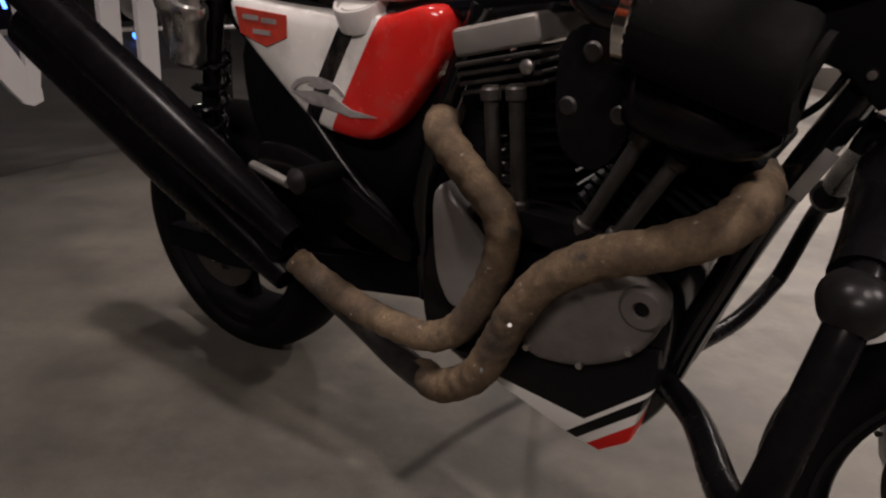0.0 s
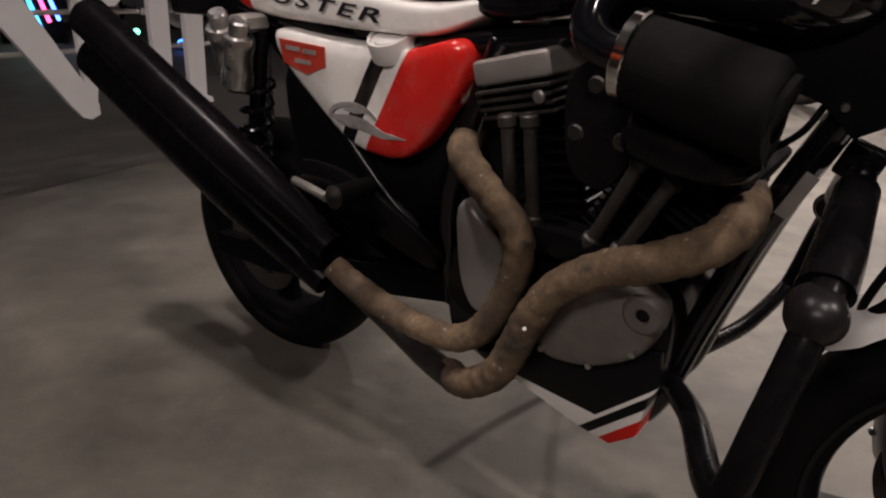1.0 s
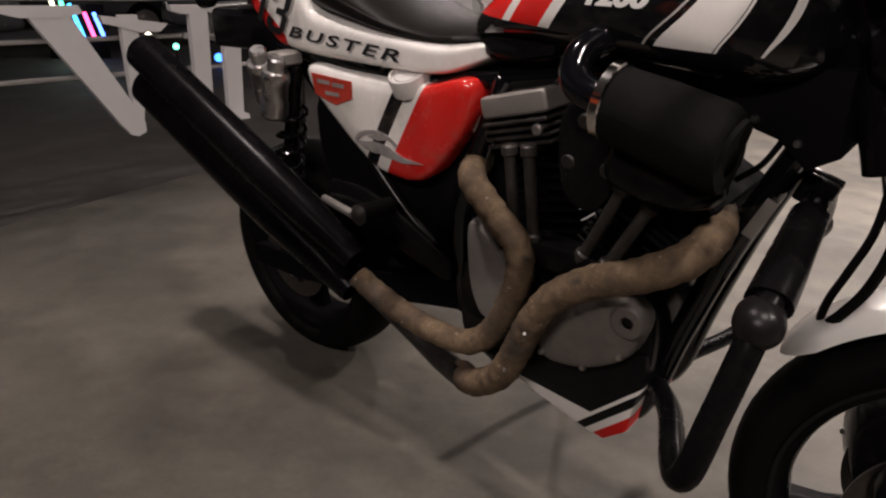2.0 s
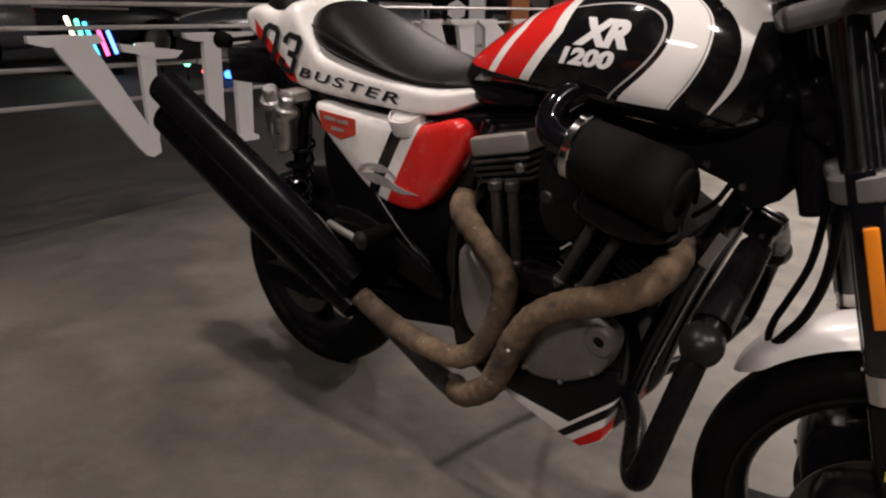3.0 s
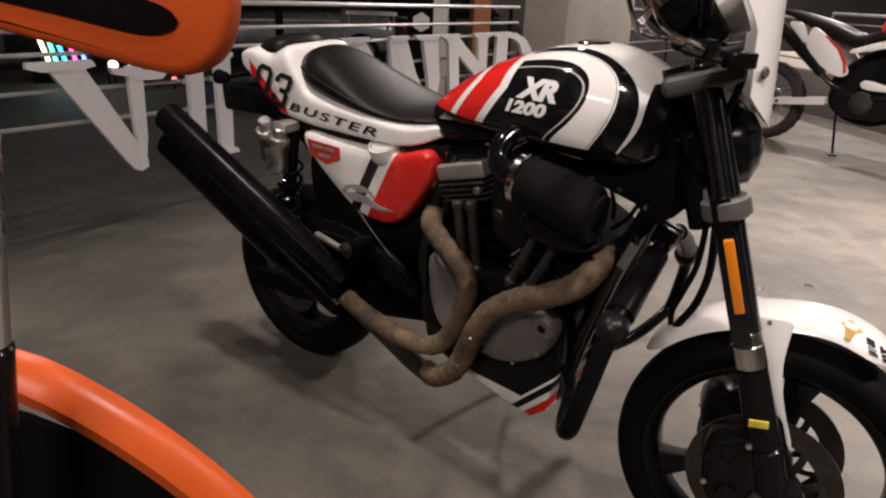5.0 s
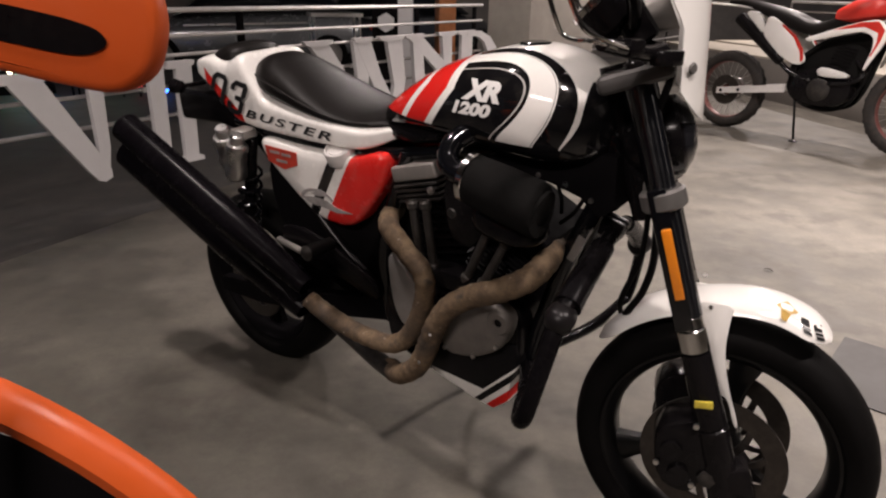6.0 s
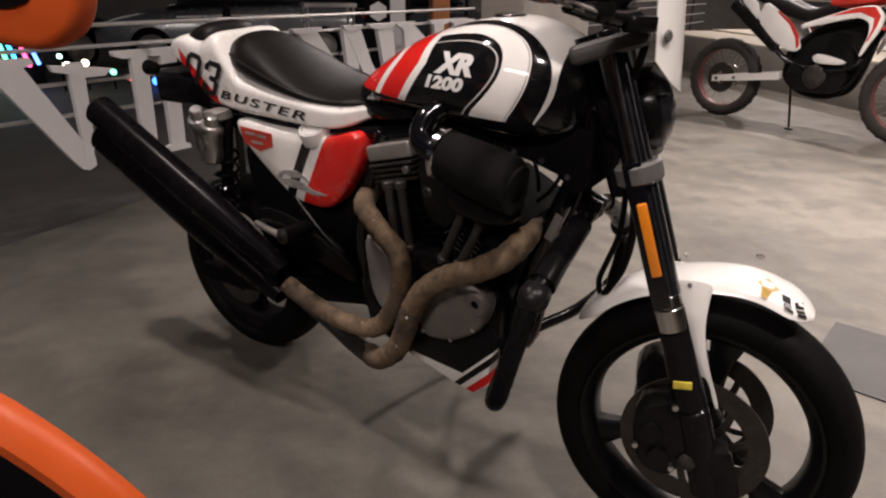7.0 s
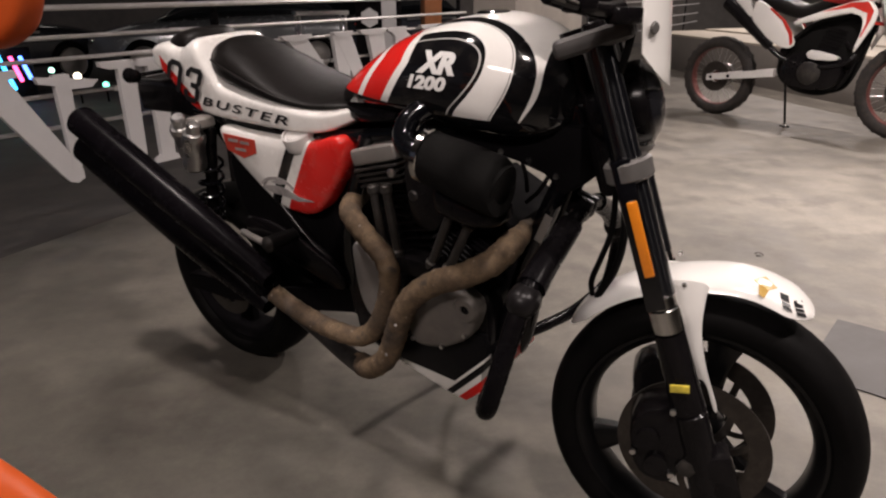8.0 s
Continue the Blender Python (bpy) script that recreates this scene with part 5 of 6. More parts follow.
for side in (-1, 1):
    bm = bmesh.new()
    loft(bm, [[V(x, (y + e * 0.018) * side, z + f * h) for e, f in ((-1, -1), (1, -1), (1, 1), (-1, 1))] for x, y, z, h in ((-0.10, 0.09, 0.42, 0.035), (-0.35, 0.115, 0.37, 0.034), (-0.65, 0.13, 0.32, 0.030), (-0.85, 0.13, 0.305, 0.024))])
    bpart("swing_arm", bm, M_DEEP, angle=60)
    bm = bmesh.new()
    rod(bm, (-0.70, 0.145 * side, 0.36), (-0.60, 0.13 * side, 0.84), 0.018, edge=0.003)
    shock = bpart("shock_absorber", bm, M_SATIN_BLACK, label="rear shock absorber with a black spring")
    bm = bmesh.new()
    a, b = V(-0.69, 0.145 * side, 0.41), V(-0.62, 0.132 * side, 0.76)
    u, v, d = frame_along(b - a)
    n = (b - a).length
    tube(bm, [a + d * (n * i / 96) + u * (0.033 * math.cos(i * 0.56)) + v * (0.033 * math.sin(i * 0.56)) for i in range(97)], 0.0055, 8, 1)
    bpart("spring", bm, M_GLOSS_BLACK, shock)
# remote reservoirs
for c, r, d in ((V(-0.610, -0.185, 0.782), 0.031, (0.26, 0, 1)), (V(-0.672, -0.165, 0.800), 0.031, (0.30, -0.35, 1))):
    bm = bmesh.new()
    lathe(bm, [(0.0, -0.055), (r * 0.8, -0.055), (r, -0.047), (r, -0.020), (r * 0.93, -0.016), (r * 0.93, 0.025), (r * 1.02, 0.030), (r * 1.02, 0.045), (r * 0.94, 0.052), (r * 0.62, 0.054), (r * 0.62, 0.078), (r * 0.5, 0.083), (0.0, 0.083)], c, d, 40)
    bpart("reservoir", bm, M_STEEL, angle=35, label="brushed metal reservoir can")
# mounting bracket of the reservoirs
bm = bmesh.new()
slab(bm, rounded([(-0.645, 0.868), (-0.585, 0.872), (-0.580, 0.838), (-0.640, 0.832)], 1), -0.178, -0.12, 0.006)
bpart("reservoir_bracket", bm, M_ALLOY)
# foot pegs and plates
for side in (-1, 1):
    bm = bmesh.new()
    slab(bm, rounded([(-0.52, 0.60), (-0.36, 0.60), (-0.14, 0.50), (-0.14, 0.44), (-0.34, 0.50), (-0.50, 0.52)], 2), 0.125 * side, 0.140 * side, 0.004)
    plate = bpart("footrest_plate", bm, M_SATIN_BLACK, label="dark footrest plate")
    bm = bmesh.new()
    rod(bm, (-0.300, 0.14 * side, 0.585), (-0.300, 0.235 * side, 0.590), 0.018, 0.021, edge=0.005)
    bpart("foot_peg", bm, M_RUBBER, plate)
    bm = bmesh.new()
    lathe(bm, [(0.0, 0.012), (0.012, 0.009), (0.022, 0.0)], (-0.300, 0.235 * side, 0.590), (0, side, 0.1), 20)
    bpart("end_knob", bm, M_CASE, plate)
    bm = bmesh.new()
    tube(bm, [(-0.52, 0.145 * side, 0.545), (-0.46, 0.16 * side, 0.548), (-0.40, 0.165 * side, 0.543)], 0.010, 10)
    bpart("pedal", bm, M_ALLOY, plate, "worn alloy pedal")
# side stand
bm = bmesh.new()
tube(bm, [(-0.02, 0.12, 0.30), (-0.05, 0.19, 0.15), (-0.06, 0.24, 0.035)], 0.012, 10)
bpart("side_stand", bm, M_SATIN_BLACK)

# ---- the small off-road motorcycle ----
DIRT = pose(2.66, 6.03, 0, 0, 0, -50) @ Matrix.Scale(1.12, 4)
dirt = thing("off_road_motorcycle", DIRT, "white and red off-road motorcycle on its stand", "motorcycle")
M_KNOB = surface("knobbly_rubber", (0.014, 0.012, 0.011), 0.85, vary=0.3, scale=60, bump=0.001, dust=0.3, dust_colour=(0.10, 0.07, 0.05))
M_RED_RIM = surface("dull_red_rim", (0.15, 0.05, 0.045), 0.45, metal=0.3, vary=0.3, scale=40, dust=0.3)
M_RED_PLASTIC = surface("red_plastic", (0.55, 0.03, 0.02), 0.35, vary=0.1, scale=30, dust=0.05)


def spoked_wheel(at, r, w, parent, name):
    m = Matrix.Translation(at)
    bm = bmesh.new()
    lathe(bm, [(r * 0.72, -w * 0.28), (r * 0.75, -w * 0.30), (r * 0.75, w * 0.30), (r * 0.72, w * 0.28), (r * 0.695, 0), (r * 0.72, -w * 0.28)], (0, 0, 0), (0, 1, 0), 56)
    lathe(bm, [(0.0, -w * 0.5), (0.03, -w * 0.5), (0.045, -w * 0.3), (0.035, 0), (0.045, w * 0.3), (0.03, w * 0.5), (0.0, w * 0.5)], (0, 0, 0), (0, 1, 0), 24)
    bmesh.ops.transform(bm, matrix=m, verts=bm.verts)
    wheel = part(name, bm, M_RED_RIM, parent, "red-rimmed wire-spoked wheel")
    bm = tyre_mesh(r - 0.005, w, r * 0.73, 64)
    for i in range(52):
        a = 2 * math.pi * i / 52
        turn = Matrix.Rotation(-a, 4, "Y")
        for y in ((-w * 0.16, w * 0.16) if i % 2 else (-w * 0.02, w * 0.02)):
            block(bm, turn @ V(r - 0.008, y, 0), (0.008, w * 0.20, 0.030), turn)
    bmesh.ops.transform(bm, matrix=m, verts=bm.verts)
    part("tyre", bm, M_KNOB, wheel)
    for i in range(28):
        a = 2 * math.pi * i / 28
        b = a + (0.5 if i % 2 else -0.5)
        bm = bmesh.new()
        rod(bm, V(0.042 * math.cos(b), w * (0.25 if i % 4 < 2 else -0.25), 0.042 * math.sin(b)), V(r * 0.71 * math.cos(a), 0, r * 0.71 * math.sin(a)), 0.0016, seg=5)
        bmesh.ops.transform(bm, matrix=m, verts=bm.verts)
        part("spoke", bm, M_STEEL, wheel)
    bm = bmesh.new()
    lathe(bm, [(0.05, -w * 0.52), (r * 0.38, -w * 0.52), (r * 0.38, -w * 0.49), (0.05, -w * 0.49)], (0, 0, 0), (0, 1, 0), 36)
    bmesh.ops.transform(bm, matrix=m, verts=bm.verts)
    part("brake_disc", bm, M_DISC, wheel)
    return wheel


spoked_wheel((0, 0, 0.328), 0.330, 0.115, dirt, "rear_wheel")
spoked_wheel((1.46, 0, 0.345), 0.347, 0.085, dirt, "front_wheel")


def dpart(name, bm, material, label="", **kw):
    return part(name, bm, material, dirt, label, **kw)


for side in (-1, 1):
    bm = bmesh.new()
    loft(bm, [[V(x, (0.085 + e * 0.012) * side, z + f * h) for e, f in ((-1, -1), (1, -1), (1, 1), (-1, 1))] for x, z, h in ((-0.06, 0.318, 0.026), (0.25, 0.362, 0.028), (0.53, 0.402, 0.030))])
    arm = dpart("swing_arm", bm, M_SILVER, "pale alloy swing arm", angle=60)
    for x in (-0.02, 0.14):
        bm = bmesh.new()
        lathe(bm, [(0.0, 0.006), (0.012, 0.006), (0.014, 0.0)], (x, 0.097 * side, 0.325 + x * 0.14), (0, side, 0), 12)
        part("bolt", bm, M_SATIN_BLACK, arm)
    bm = bmesh.new()
    rod(bm, (1.44, 0.085 * side, 0.33), (1.30, 0.085 * side, 0.72), 0.026, edge=0.004)
    leg = dpart("fork_leg", bm, M_ALLOY)
    bm = bmesh.new()
    rod(bm, (1.32, 0.085 * side, 0.66), (1.18, 0.085 * side, 1.04), 0.021, edge=0.003)
    part("stanchion", bm, M_STEEL, leg)
    bm = bmesh.new()
    slab(bm, rounded([(0.285, 0.80), (0.29, 0.90), (0.325, 0.955), (0.42, 0.905), (0.55, 0.81), (0.63, 0.71), (0.668, 0.630), (0.630, 0.595), (0.55, 0.605), (0.42, 0.675)], 1), 0.10 * side, 0.125 * side, 0.008)
    plate = dpart("side_cover", bm, M_WHITE, "white plastic side cover with a red flash")
    bm = bmesh.new()
    slab(bm, [(0.430, 0.885), (0.548, 0.795), (0.612, 0.700), (0.634, 0.622), (0.652, 0.640), (0.634, 0.718), (0.566, 0.806), (0.445, 0.890)], 0.125 * side, 0.128 * side)
    part("flash", bm, M_RED_PLASTIC, plate, smooth=False)
    bm = bmesh.new()
    slab(bm, rounded([(0.10, 0.98), (0.24, 0.975), (0.30, 0.83), (0.243, 0.812), (0.17, 0.89)], 1), 0.098 * side, 0.118 * side, 0.006)
    part("tail_flap", bm, M_WHITE, plate, "white plastic flap")
    bm = bmesh.new()
    slab(bm, rounded([(0.640, 0.800), (0.80, 0.86), (1.02, 0.94), (1.15, 0.96), (1.22, 0.88), (1.205, 0.79), (1.155, 0.69), (1.112, 0.595), (1.10, 0.62), (1.135, 0.75), (1.125, 0.845), (1.02, 0.872), (0.79, 0.806), (0.66, 0.772)], 2), 0.13 * side, 0.150 * side, 0.006)
    shroud = dpart("radiator_shroud", bm, M_WHITE, "white and red radiator shroud")
    bm = bmesh.new()
    slab(bm, [(0.84, 0.870), (1.03, 0.935), (1.14, 0.945), (1.19, 0.885), (1.18, 0.82), (1.14, 0.71), (1.128, 0.70), (1.155, 0.80), (1.150, 0.868), (1.05, 0.905)], 0.150 * side, 0.153 * side)
    part("flash", bm, M_RED_PLASTIC, shroud, smooth=False)
    bm = bmesh.new()
    tube(bm, [(1.16, 0.05 * side, 0.93), (1.0, 0.085 * side, 0.84), (0.78, 0.09 * side, 0.78), (0.62, 0.085 * side, 0.62), (0.56, 0.08 * side, 0.42), (0.70, 0.07 * side, 0.30), (0.93, 0.07 * side, 0.29), (1.06, 0.05 * side, 0.42), (1.15, 0.04 * side, 0.80)], 0.017, 10, 5)
    dpart("frame_tube", bm, M_FOAM)
    bm = bmesh.new()
    tube(bm, [(1.16, 0.05 * side, 1.13), (1.12, 0.22 * side, 1.20), (1.05, 0.40 * side, 1.22)], 0.012, 8, 5)
    dpart("handlebar", bm, M_SATIN_BLACK)
bm = bmesh.new()
slab(bm, rounded([(0.655, 0.72), (0.77, 0.79), (1.00, 0.86), (1.13, 0.84), (1.12, 0.70), (1.06, 0.50), (0.99, 0.36), (0.90, 0.30), (0.68, 0.31), (0.55, 0.40), (0.51, 0.58)], 2), -0.075, 0.075, 0.02)
dpart("air_box", bm, M_FOAM, "black air box and frame filling")
bm = bmesh.new()
slab(bm, rounded([(0.785, 0.575), (0.825, 0.605), (1.035, 0.563), (1.010, 0.534), (0.815, 0.532)], 1), -0.168, -0.13, 0.006)
dpart("clutch_arm_cover", bm, M_SILVER, "bright alloy engine cover")
bm = bmesh.new()
slab(bm, rounded([(0.58, 0.36), (0.72, 0.30), (0.98, 0.31), (1.06, 0.42), (1.02, 0.58), (0.80, 0.62), (0.60, 0.52)], 2), -0.14, 0.14, 0.02)
dpart("crankcase", bm, M_SATIN_BLACK)
bm = bmesh.new()
lathe(bm, [(0.0, 0.02), (0.06, 0.018), (0.085, 0.008), (0.09, -0.01)], (0.82, -0.14, 0.43), (0, -1, 0), 28)
dpart("clutch_cover", bm, M_CASE)
for i in range(7):
    bm = bmesh.new()
    block(bm, (0.90 + i * 0.008, 0, 0.60 + i * 0.025), (0.15, 0.17, 0.009), Matrix.Rotation(radians(14), 4, "Y"), 0.003)
    dpart("fin", bm, M_SATIN_BLACK)
bm = bmesh.new()
block(bm, (0.86, -0.10, 0.565), (0.17, 0.03, 0.03), Matrix.Rotation(radians(6), 4, "Y"), 0.01)
dpart("starter_cover", bm, M_ALLOY)
bm = bmesh.new()
tube(bm, [(1.02, -0.06, 0.66), (1.10, -0.10, 0.58), (1.02, -0.13, 0.50), (0.80, -0.13, 0.48), (0.58, -0.115, 0.53), (0.46, -0.105, 0.605)], 0.020, 10, 6)
dpart("exhaust_pipe", bm, M_SATIN_BLACK)
bm = bmesh.new()
rod(bm, (0.47, -0.105, 0.600), (0.06, -0.125, 0.935), 0.036, 0.052, edge=0.01)
dpart("muffler", bm, M_SATIN_BLACK, "black raised muffler")
bm = bmesh.new()
hull_body(bm, smooth_rows([(-0.10, 1.03, 1.06, 0.05), (0.10, 1.00, 1.06, 0.09), (0.45, 0.86, 0.99, 0.105), (0.66, 0.81, 0.92, 0.10), (0.80, 0.86, 0.96, 0.09), (0.95, 0.93, 1.02, 0.07)], 4), 3, 24)
dpart("seat", bm, M_LEATHER, "long dark seat")
bm = bmesh.new()
hull_body(bm, smooth_rows([(0.80, 0.92, 1.02, 0.08), (0.95, 0.92, 1.10, 0.13), (1.08, 0.94, 1.12, 0.12), (1.17, 0.98, 1.07, 0.06)], 4), 2.6, 24)
dpart("fuel_tank", bm, M_RED_PLASTIC, "red plastic fuel tank")
for nm, rows in (("rear_mudguard", [(-0.42, 1.02, 1.035, 0.05), (-0.2, 1.015, 1.035, 0.075), (0.15, 0.99, 1.02, 0.09)]), ("front_mudguard", [(1.00, 0.80, 0.82, 0.04), (1.25, 0.78, 0.80, 0.07), (1.55, 0.76, 0.78, 0.075), (1.85, 0.69, 0.70, 0.03)])):
    bm = bmesh.new()
    hull_body(bm, smooth_rows(rows, 5), 3, 20)
    dpart(nm, bm, M_WHITE if nm[0] == "r" else M_RED_PLASTIC)
bm = bmesh.new()
slab(bm, rounded([(1.24, 1.20), (1.30, 0.92), (1.34, 0.92), (1.29, 1.20)], 1), -0.10, 0.10, 0.01)
dpart("number_board", bm, M_WHITE)
bm = bmesh.new()
tube(bm, [(0.625, -0.09, 0.38), (0.665, -0.105, 0.20), (0.70, -0.115, 0.02)], 0.010, 8, 4)
block(bm, (0.703, -0.118, 0.006), (0.06, 0.035, 0.010), None, 0.003)
dpart("side_stand", bm, M_SATIN_BLACK, "thin black side stand")
bm = bmesh.new()
lathe(bm, [(0.085, -0.004), (0.10, -0.004), (0.10, 0.004), (0.085, 0.004)], (0.0, 0.075, 0.328), (0, 1, 0), 40)
dpart("sprocket", bm, M_STEEL)

# ---- the orange motorcycle beside the camera ----
ORANGE = pose(-0.18, -0.342, 0, 0, 0, 0)
BARS = V(-0.07, 0.072, 0)  # the bars are turned and lean over with the machine
orange = thing("orange_motorcycle", ORANGE, "orange and black adventure motorcycle standing beside the others", "motorcycle")


def opart(name, bm, material, label="", **kw):
    return part(name, bm, material, orange, label, **kw)


bm = bmesh.new()
rows = []
for i in range(29):
    a = radians(-4 + 112 * i / 28)
    row = []
    for y, r in ((-0.022, 0.302), (-0.0235, 0.3125), (-0.019, 0.319), (-0.012, 0.3252), (-0.004, 0.3292), (0.004, 0.3292), (0.010, 0.322), (0.010, 0.300)):
        r += 0.011 * min(1.0, ((math.degrees(a) - 49) / 26) ** 2) - 0.005  # flatter towards the front
        row.append(V(r * math.cos(a), y, 0.606 + r * math.sin(a)))
    rows.append(row)
loft(bm, rows, caps=False, closed=False)
bmesh.ops.recalc_face_normals(bm, faces=bm.faces)
bmesh.ops.solidify(bm, geom=list(bm.faces), thickness=0.002)
opart("front_mudguard", bm, M_ORANGE, "orange front mudguard")
bm = bmesh.new()
lathe(bm, [(0.0, -0.003), (0.20, -0.004), (0.290, -0.004), (0.294, 0.0), (0.290, 0.004), (0.20, 0.004), (0.0, 0.003)], (0.00, -0.015, 0.606), (0, 1, 0), 48)
opart("inner_mudguard", bm, M_DEEP, "black inner mudguard")
for nm, x, r in (("front_wheel", 0.0, 0.335), ("rear_wheel", -1.47, 0.325)):
    wheel = cast_wheel(nm, Matrix.Translation((x, 0, r)), 0.19, 0.235, 0.09, 6, orange, "black wheel")
    bm = tyre_mesh(r, 0.070 if x == 0 else 0.16, 0.228)
    bmesh.ops.transform(bm, matrix=Matrix.Translation((x, 0, r)), verts=bm.verts)
    part("tyre", bm, M_RUBBER, wheel)
for side in (-1, 1):
    bm = bmesh.new()
    rod(bm, (-0.02, 0.085 * side, 0.335), (-0.20, 0.085 * side, 0.74), 0.028, edge=0.004)
    leg = opart("fork_leg", bm, M_SATIN_BLACK)
    bm = bmesh.new()
    rod(bm, (-0.19, 0.085 * side, 0.72), (-0.34, 0.085 * side, 1.06), 0.027, edge=0.003)
    part("stanchion", bm, M_STEEL, leg)
    # hand guard, orange shell with a black inset
    y0 = 0.205 * side
    bm = bmesh.new()
    outline = rounded([(-0.40, 1.255), (-0.12, 1.270), (0.205, 1.262), (0.222, 1.20), (0.205, 1.142), (0.165, 1.118), (0.10, 1.127), (0.0, 1.148), (-0.12, 1.172), (-0.40, 1.225)], 3)
    slab(bm, outline, y0 - 0.020, y0 + 0.020, 0.012, seg=3)
    bmesh.ops.translate(bm, verts=bm.verts, vec=BARS)
    g = opart("hand_guard", bm, M_ORANGE, "orange hand guard with a black inset")
    for yy in (y0 - 0.0225, y0 + 0.0215):
        bm = bmesh.new()
        slab(bm, rounded([(-0.36, 1.245), (0.0, 1.222), (0.150, 1.194), (0.168, 1.172), (0.13, 1.158), (0.02, 1.180), (-0.34, 1.235)], 3), yy, yy + 0.001)
        bmesh.ops.translate(bm, verts=bm.verts, vec=BARS)
        part("inset", bm, M_PLASTIC, g, "black inset")
    bm = bmesh.new()
    tube(bm, [(-0.38, 0.0, 1.12), (-0.37, 0.10 * side, 1.16), (-0.40, 0.15 * side, 1.20), (-0.41, 0.26 * side, 1.20)], 0.014, 10, 5)
    bmesh.ops.translate(bm, verts=bm.verts, vec=BARS)
    opart("handlebar", bm, M_SATIN_BLACK)
    bm = bmesh.new()
    tube(bm, [(-0.40, 0.16 * side, 1.20), (-0.395, 0.18 * side, 1.20), (-0.38, 0.205 * side, 1.20)], 0.012, 8, 4)
    bmesh.ops.translate(bm, verts=bm.verts, vec=BARS)
    opart("guard_mount", bm, M_SATIN_BLACK)
# second near fork leg, upright beside the front wheel, grey below and polished above
bm = bmesh.new()
rod(bm, (0.0, -0.068, 0.335), (0.108, -0.068, 0.985), 0.014, edge=0.002)
near_leg = opart("guard_stay", bm, M_PLASTIC, "dark near fork leg standing upright beside the wheel")
bm = bmesh.new()
rod(bm, (0.108, -0.068, 0.985), (0.132, -0.068, 1.13), 0.012, edge=0.002)
part("stay_rod", bm, M_STEEL, near_leg, "polished upper rod")
bm = bmesh.new()
hull_body(bm, smooth_rows([(-0.95, 0.84, 0.92, 0.10), (-0.75, 0.80, 1.00, 0.16), (-0.55, 0.78, 1.06, 0.17), (-0.38, 0.80, 1.05, 0.11), (-0.28, 0.85, 0.98, 0.05)], 5), 2.6, 32)
opart("fuel_tank", bm, M_ORANGE, "orange fuel tank")
bm = bmesh.new()
hull_body(bm, smooth_rows([(-1.75, 0.92, 0.97, 0.08), (-1.5, 0.87, 0.95, 0.13), (-1.15, 0.83, 0.90, 0.14), (-0.90, 0.83, 0.90, 0.10)], 5), 3, 28)
opart("seat", bm, M_LEATHER)
bm = bmesh.new()
slab(bm, rounded([(-0.95, 0.35), (-0.55, 0.28), (-0.38, 0.42), (-0.42, 0.66), (-0.60, 0.78), (-0.95, 0.70)], 2), -0.15, 0.15, 0.03)
opart("engine", bm, M_CASE)
for side in (-1, 1):
    bm = bmesh.new()
    loft(bm, [[V(x, (0.11 + e * 0.016) * side, z + f * 0.03) for e, f in ((-1, -1), (1, -1), (1, 1), (-1, 1))] for x, z in ((-0.90, 0.42), (-1.47, 0.325))])
    opart("swing_arm", bm, M_SATIN_BLACK)
bm = bmesh.new()
tube(bm, [(-0.90, 0.10, 0.36), (-0.92, 0.20, 0.18), (-0.93, 0.26, 0.015)], 0.012, 8, 4)
opart("side_stand", bm, M_SATIN_BLACK)
bm = bmesh.new()
rod(bm, (-0.29, 0, 0.80), (-0.37, 0, 1.10), 0.03)
block(bm, (-0.345, 0, 1.06), (0.07, 0.24, 0.035), Matrix.Rotation(radians(-22), 4, "Y"), 0.006)
block(bm, (-0.255, 0, 0.86), (0.07, 0.24, 0.04), Matrix.Rotation(radians(-22), 4, "Y"), 0.006)
opart("fork_clamps", bm, M_GREY_CAST)

# ---- small things on the floor ----
bm = bmesh.new()
block(bm, (1.827, 1.206, 0.0035), (0.60, 0.48, 0.005), Matrix.Rotation(radians(-37), 4, "Z"), 0.0015)
tagged(part("floor_plate", bm, surface("dull_grey_plate", (0.052, 0.049, 0.047), 0.7, metal=0.0, vary=0.2, scale=30)), "flat dull grey plate lying on the concrete", "plate")
bm = bmesh.new()
rows = []
for i in range(9):
    t = i / 8
    w = 0.009 * math.sin(math.pi * min(1, t * 1.02 + 0.01))
    c = V(-0.02 + 0.04 * t, 0.004 * math.sin(t * 3), 0.003 + 0.005 * t * (1 - t) * 4)
    rows.append([c + V(0, -w, 0.004), c, c + V(0, w, 0.004)])
loft(bm, rows, caps=False, closed=False)
bmesh.ops.solidify(bm, geom=list(bm.faces), thickness=0.001)
leaf = part("dry_leaf", bm, surface("dry_leaf", (0.022, 0.015, 0.010), 0.8, vary=0.4, scale=80))
leaf.matrix_world = pose(1.683, 2.221, 0.001, 0, 0, -35)
tagged(leaf, "single curled dry brown leaf on the floor", "leaf")

# ---- beyond the railing ----
def board(name, p, q, z0, z1, thick, material, label, category):
    bm = bmesh.new()
    pts = [V(*p, 0), V(*q, 0), V(q[0], q[1] + thick, 0), V(p[0], p[1] + thick, 0)]
    slab(bm, [(p.x, p.y) for p in pts], z0, z1, 0.004, plane="xy")
    return tagged(part(name, bm, material), label, category)


board("sign_panel", (-0.835, 5.72), (-0.588, 5.70), -0.012, 2.2, 0.03, M_SATIN_BLACK, "tall dark panel standing behind the railing", "panel")
board("pole", (-0.586, 5.70), (-0.450, 5.69), -0.012, 2.6, 0.10, M_LETTER, "pale grey square pole behind the railing", "pole")
bm = bmesh.new()
c = V(-0.70, 5.705, 0.93)
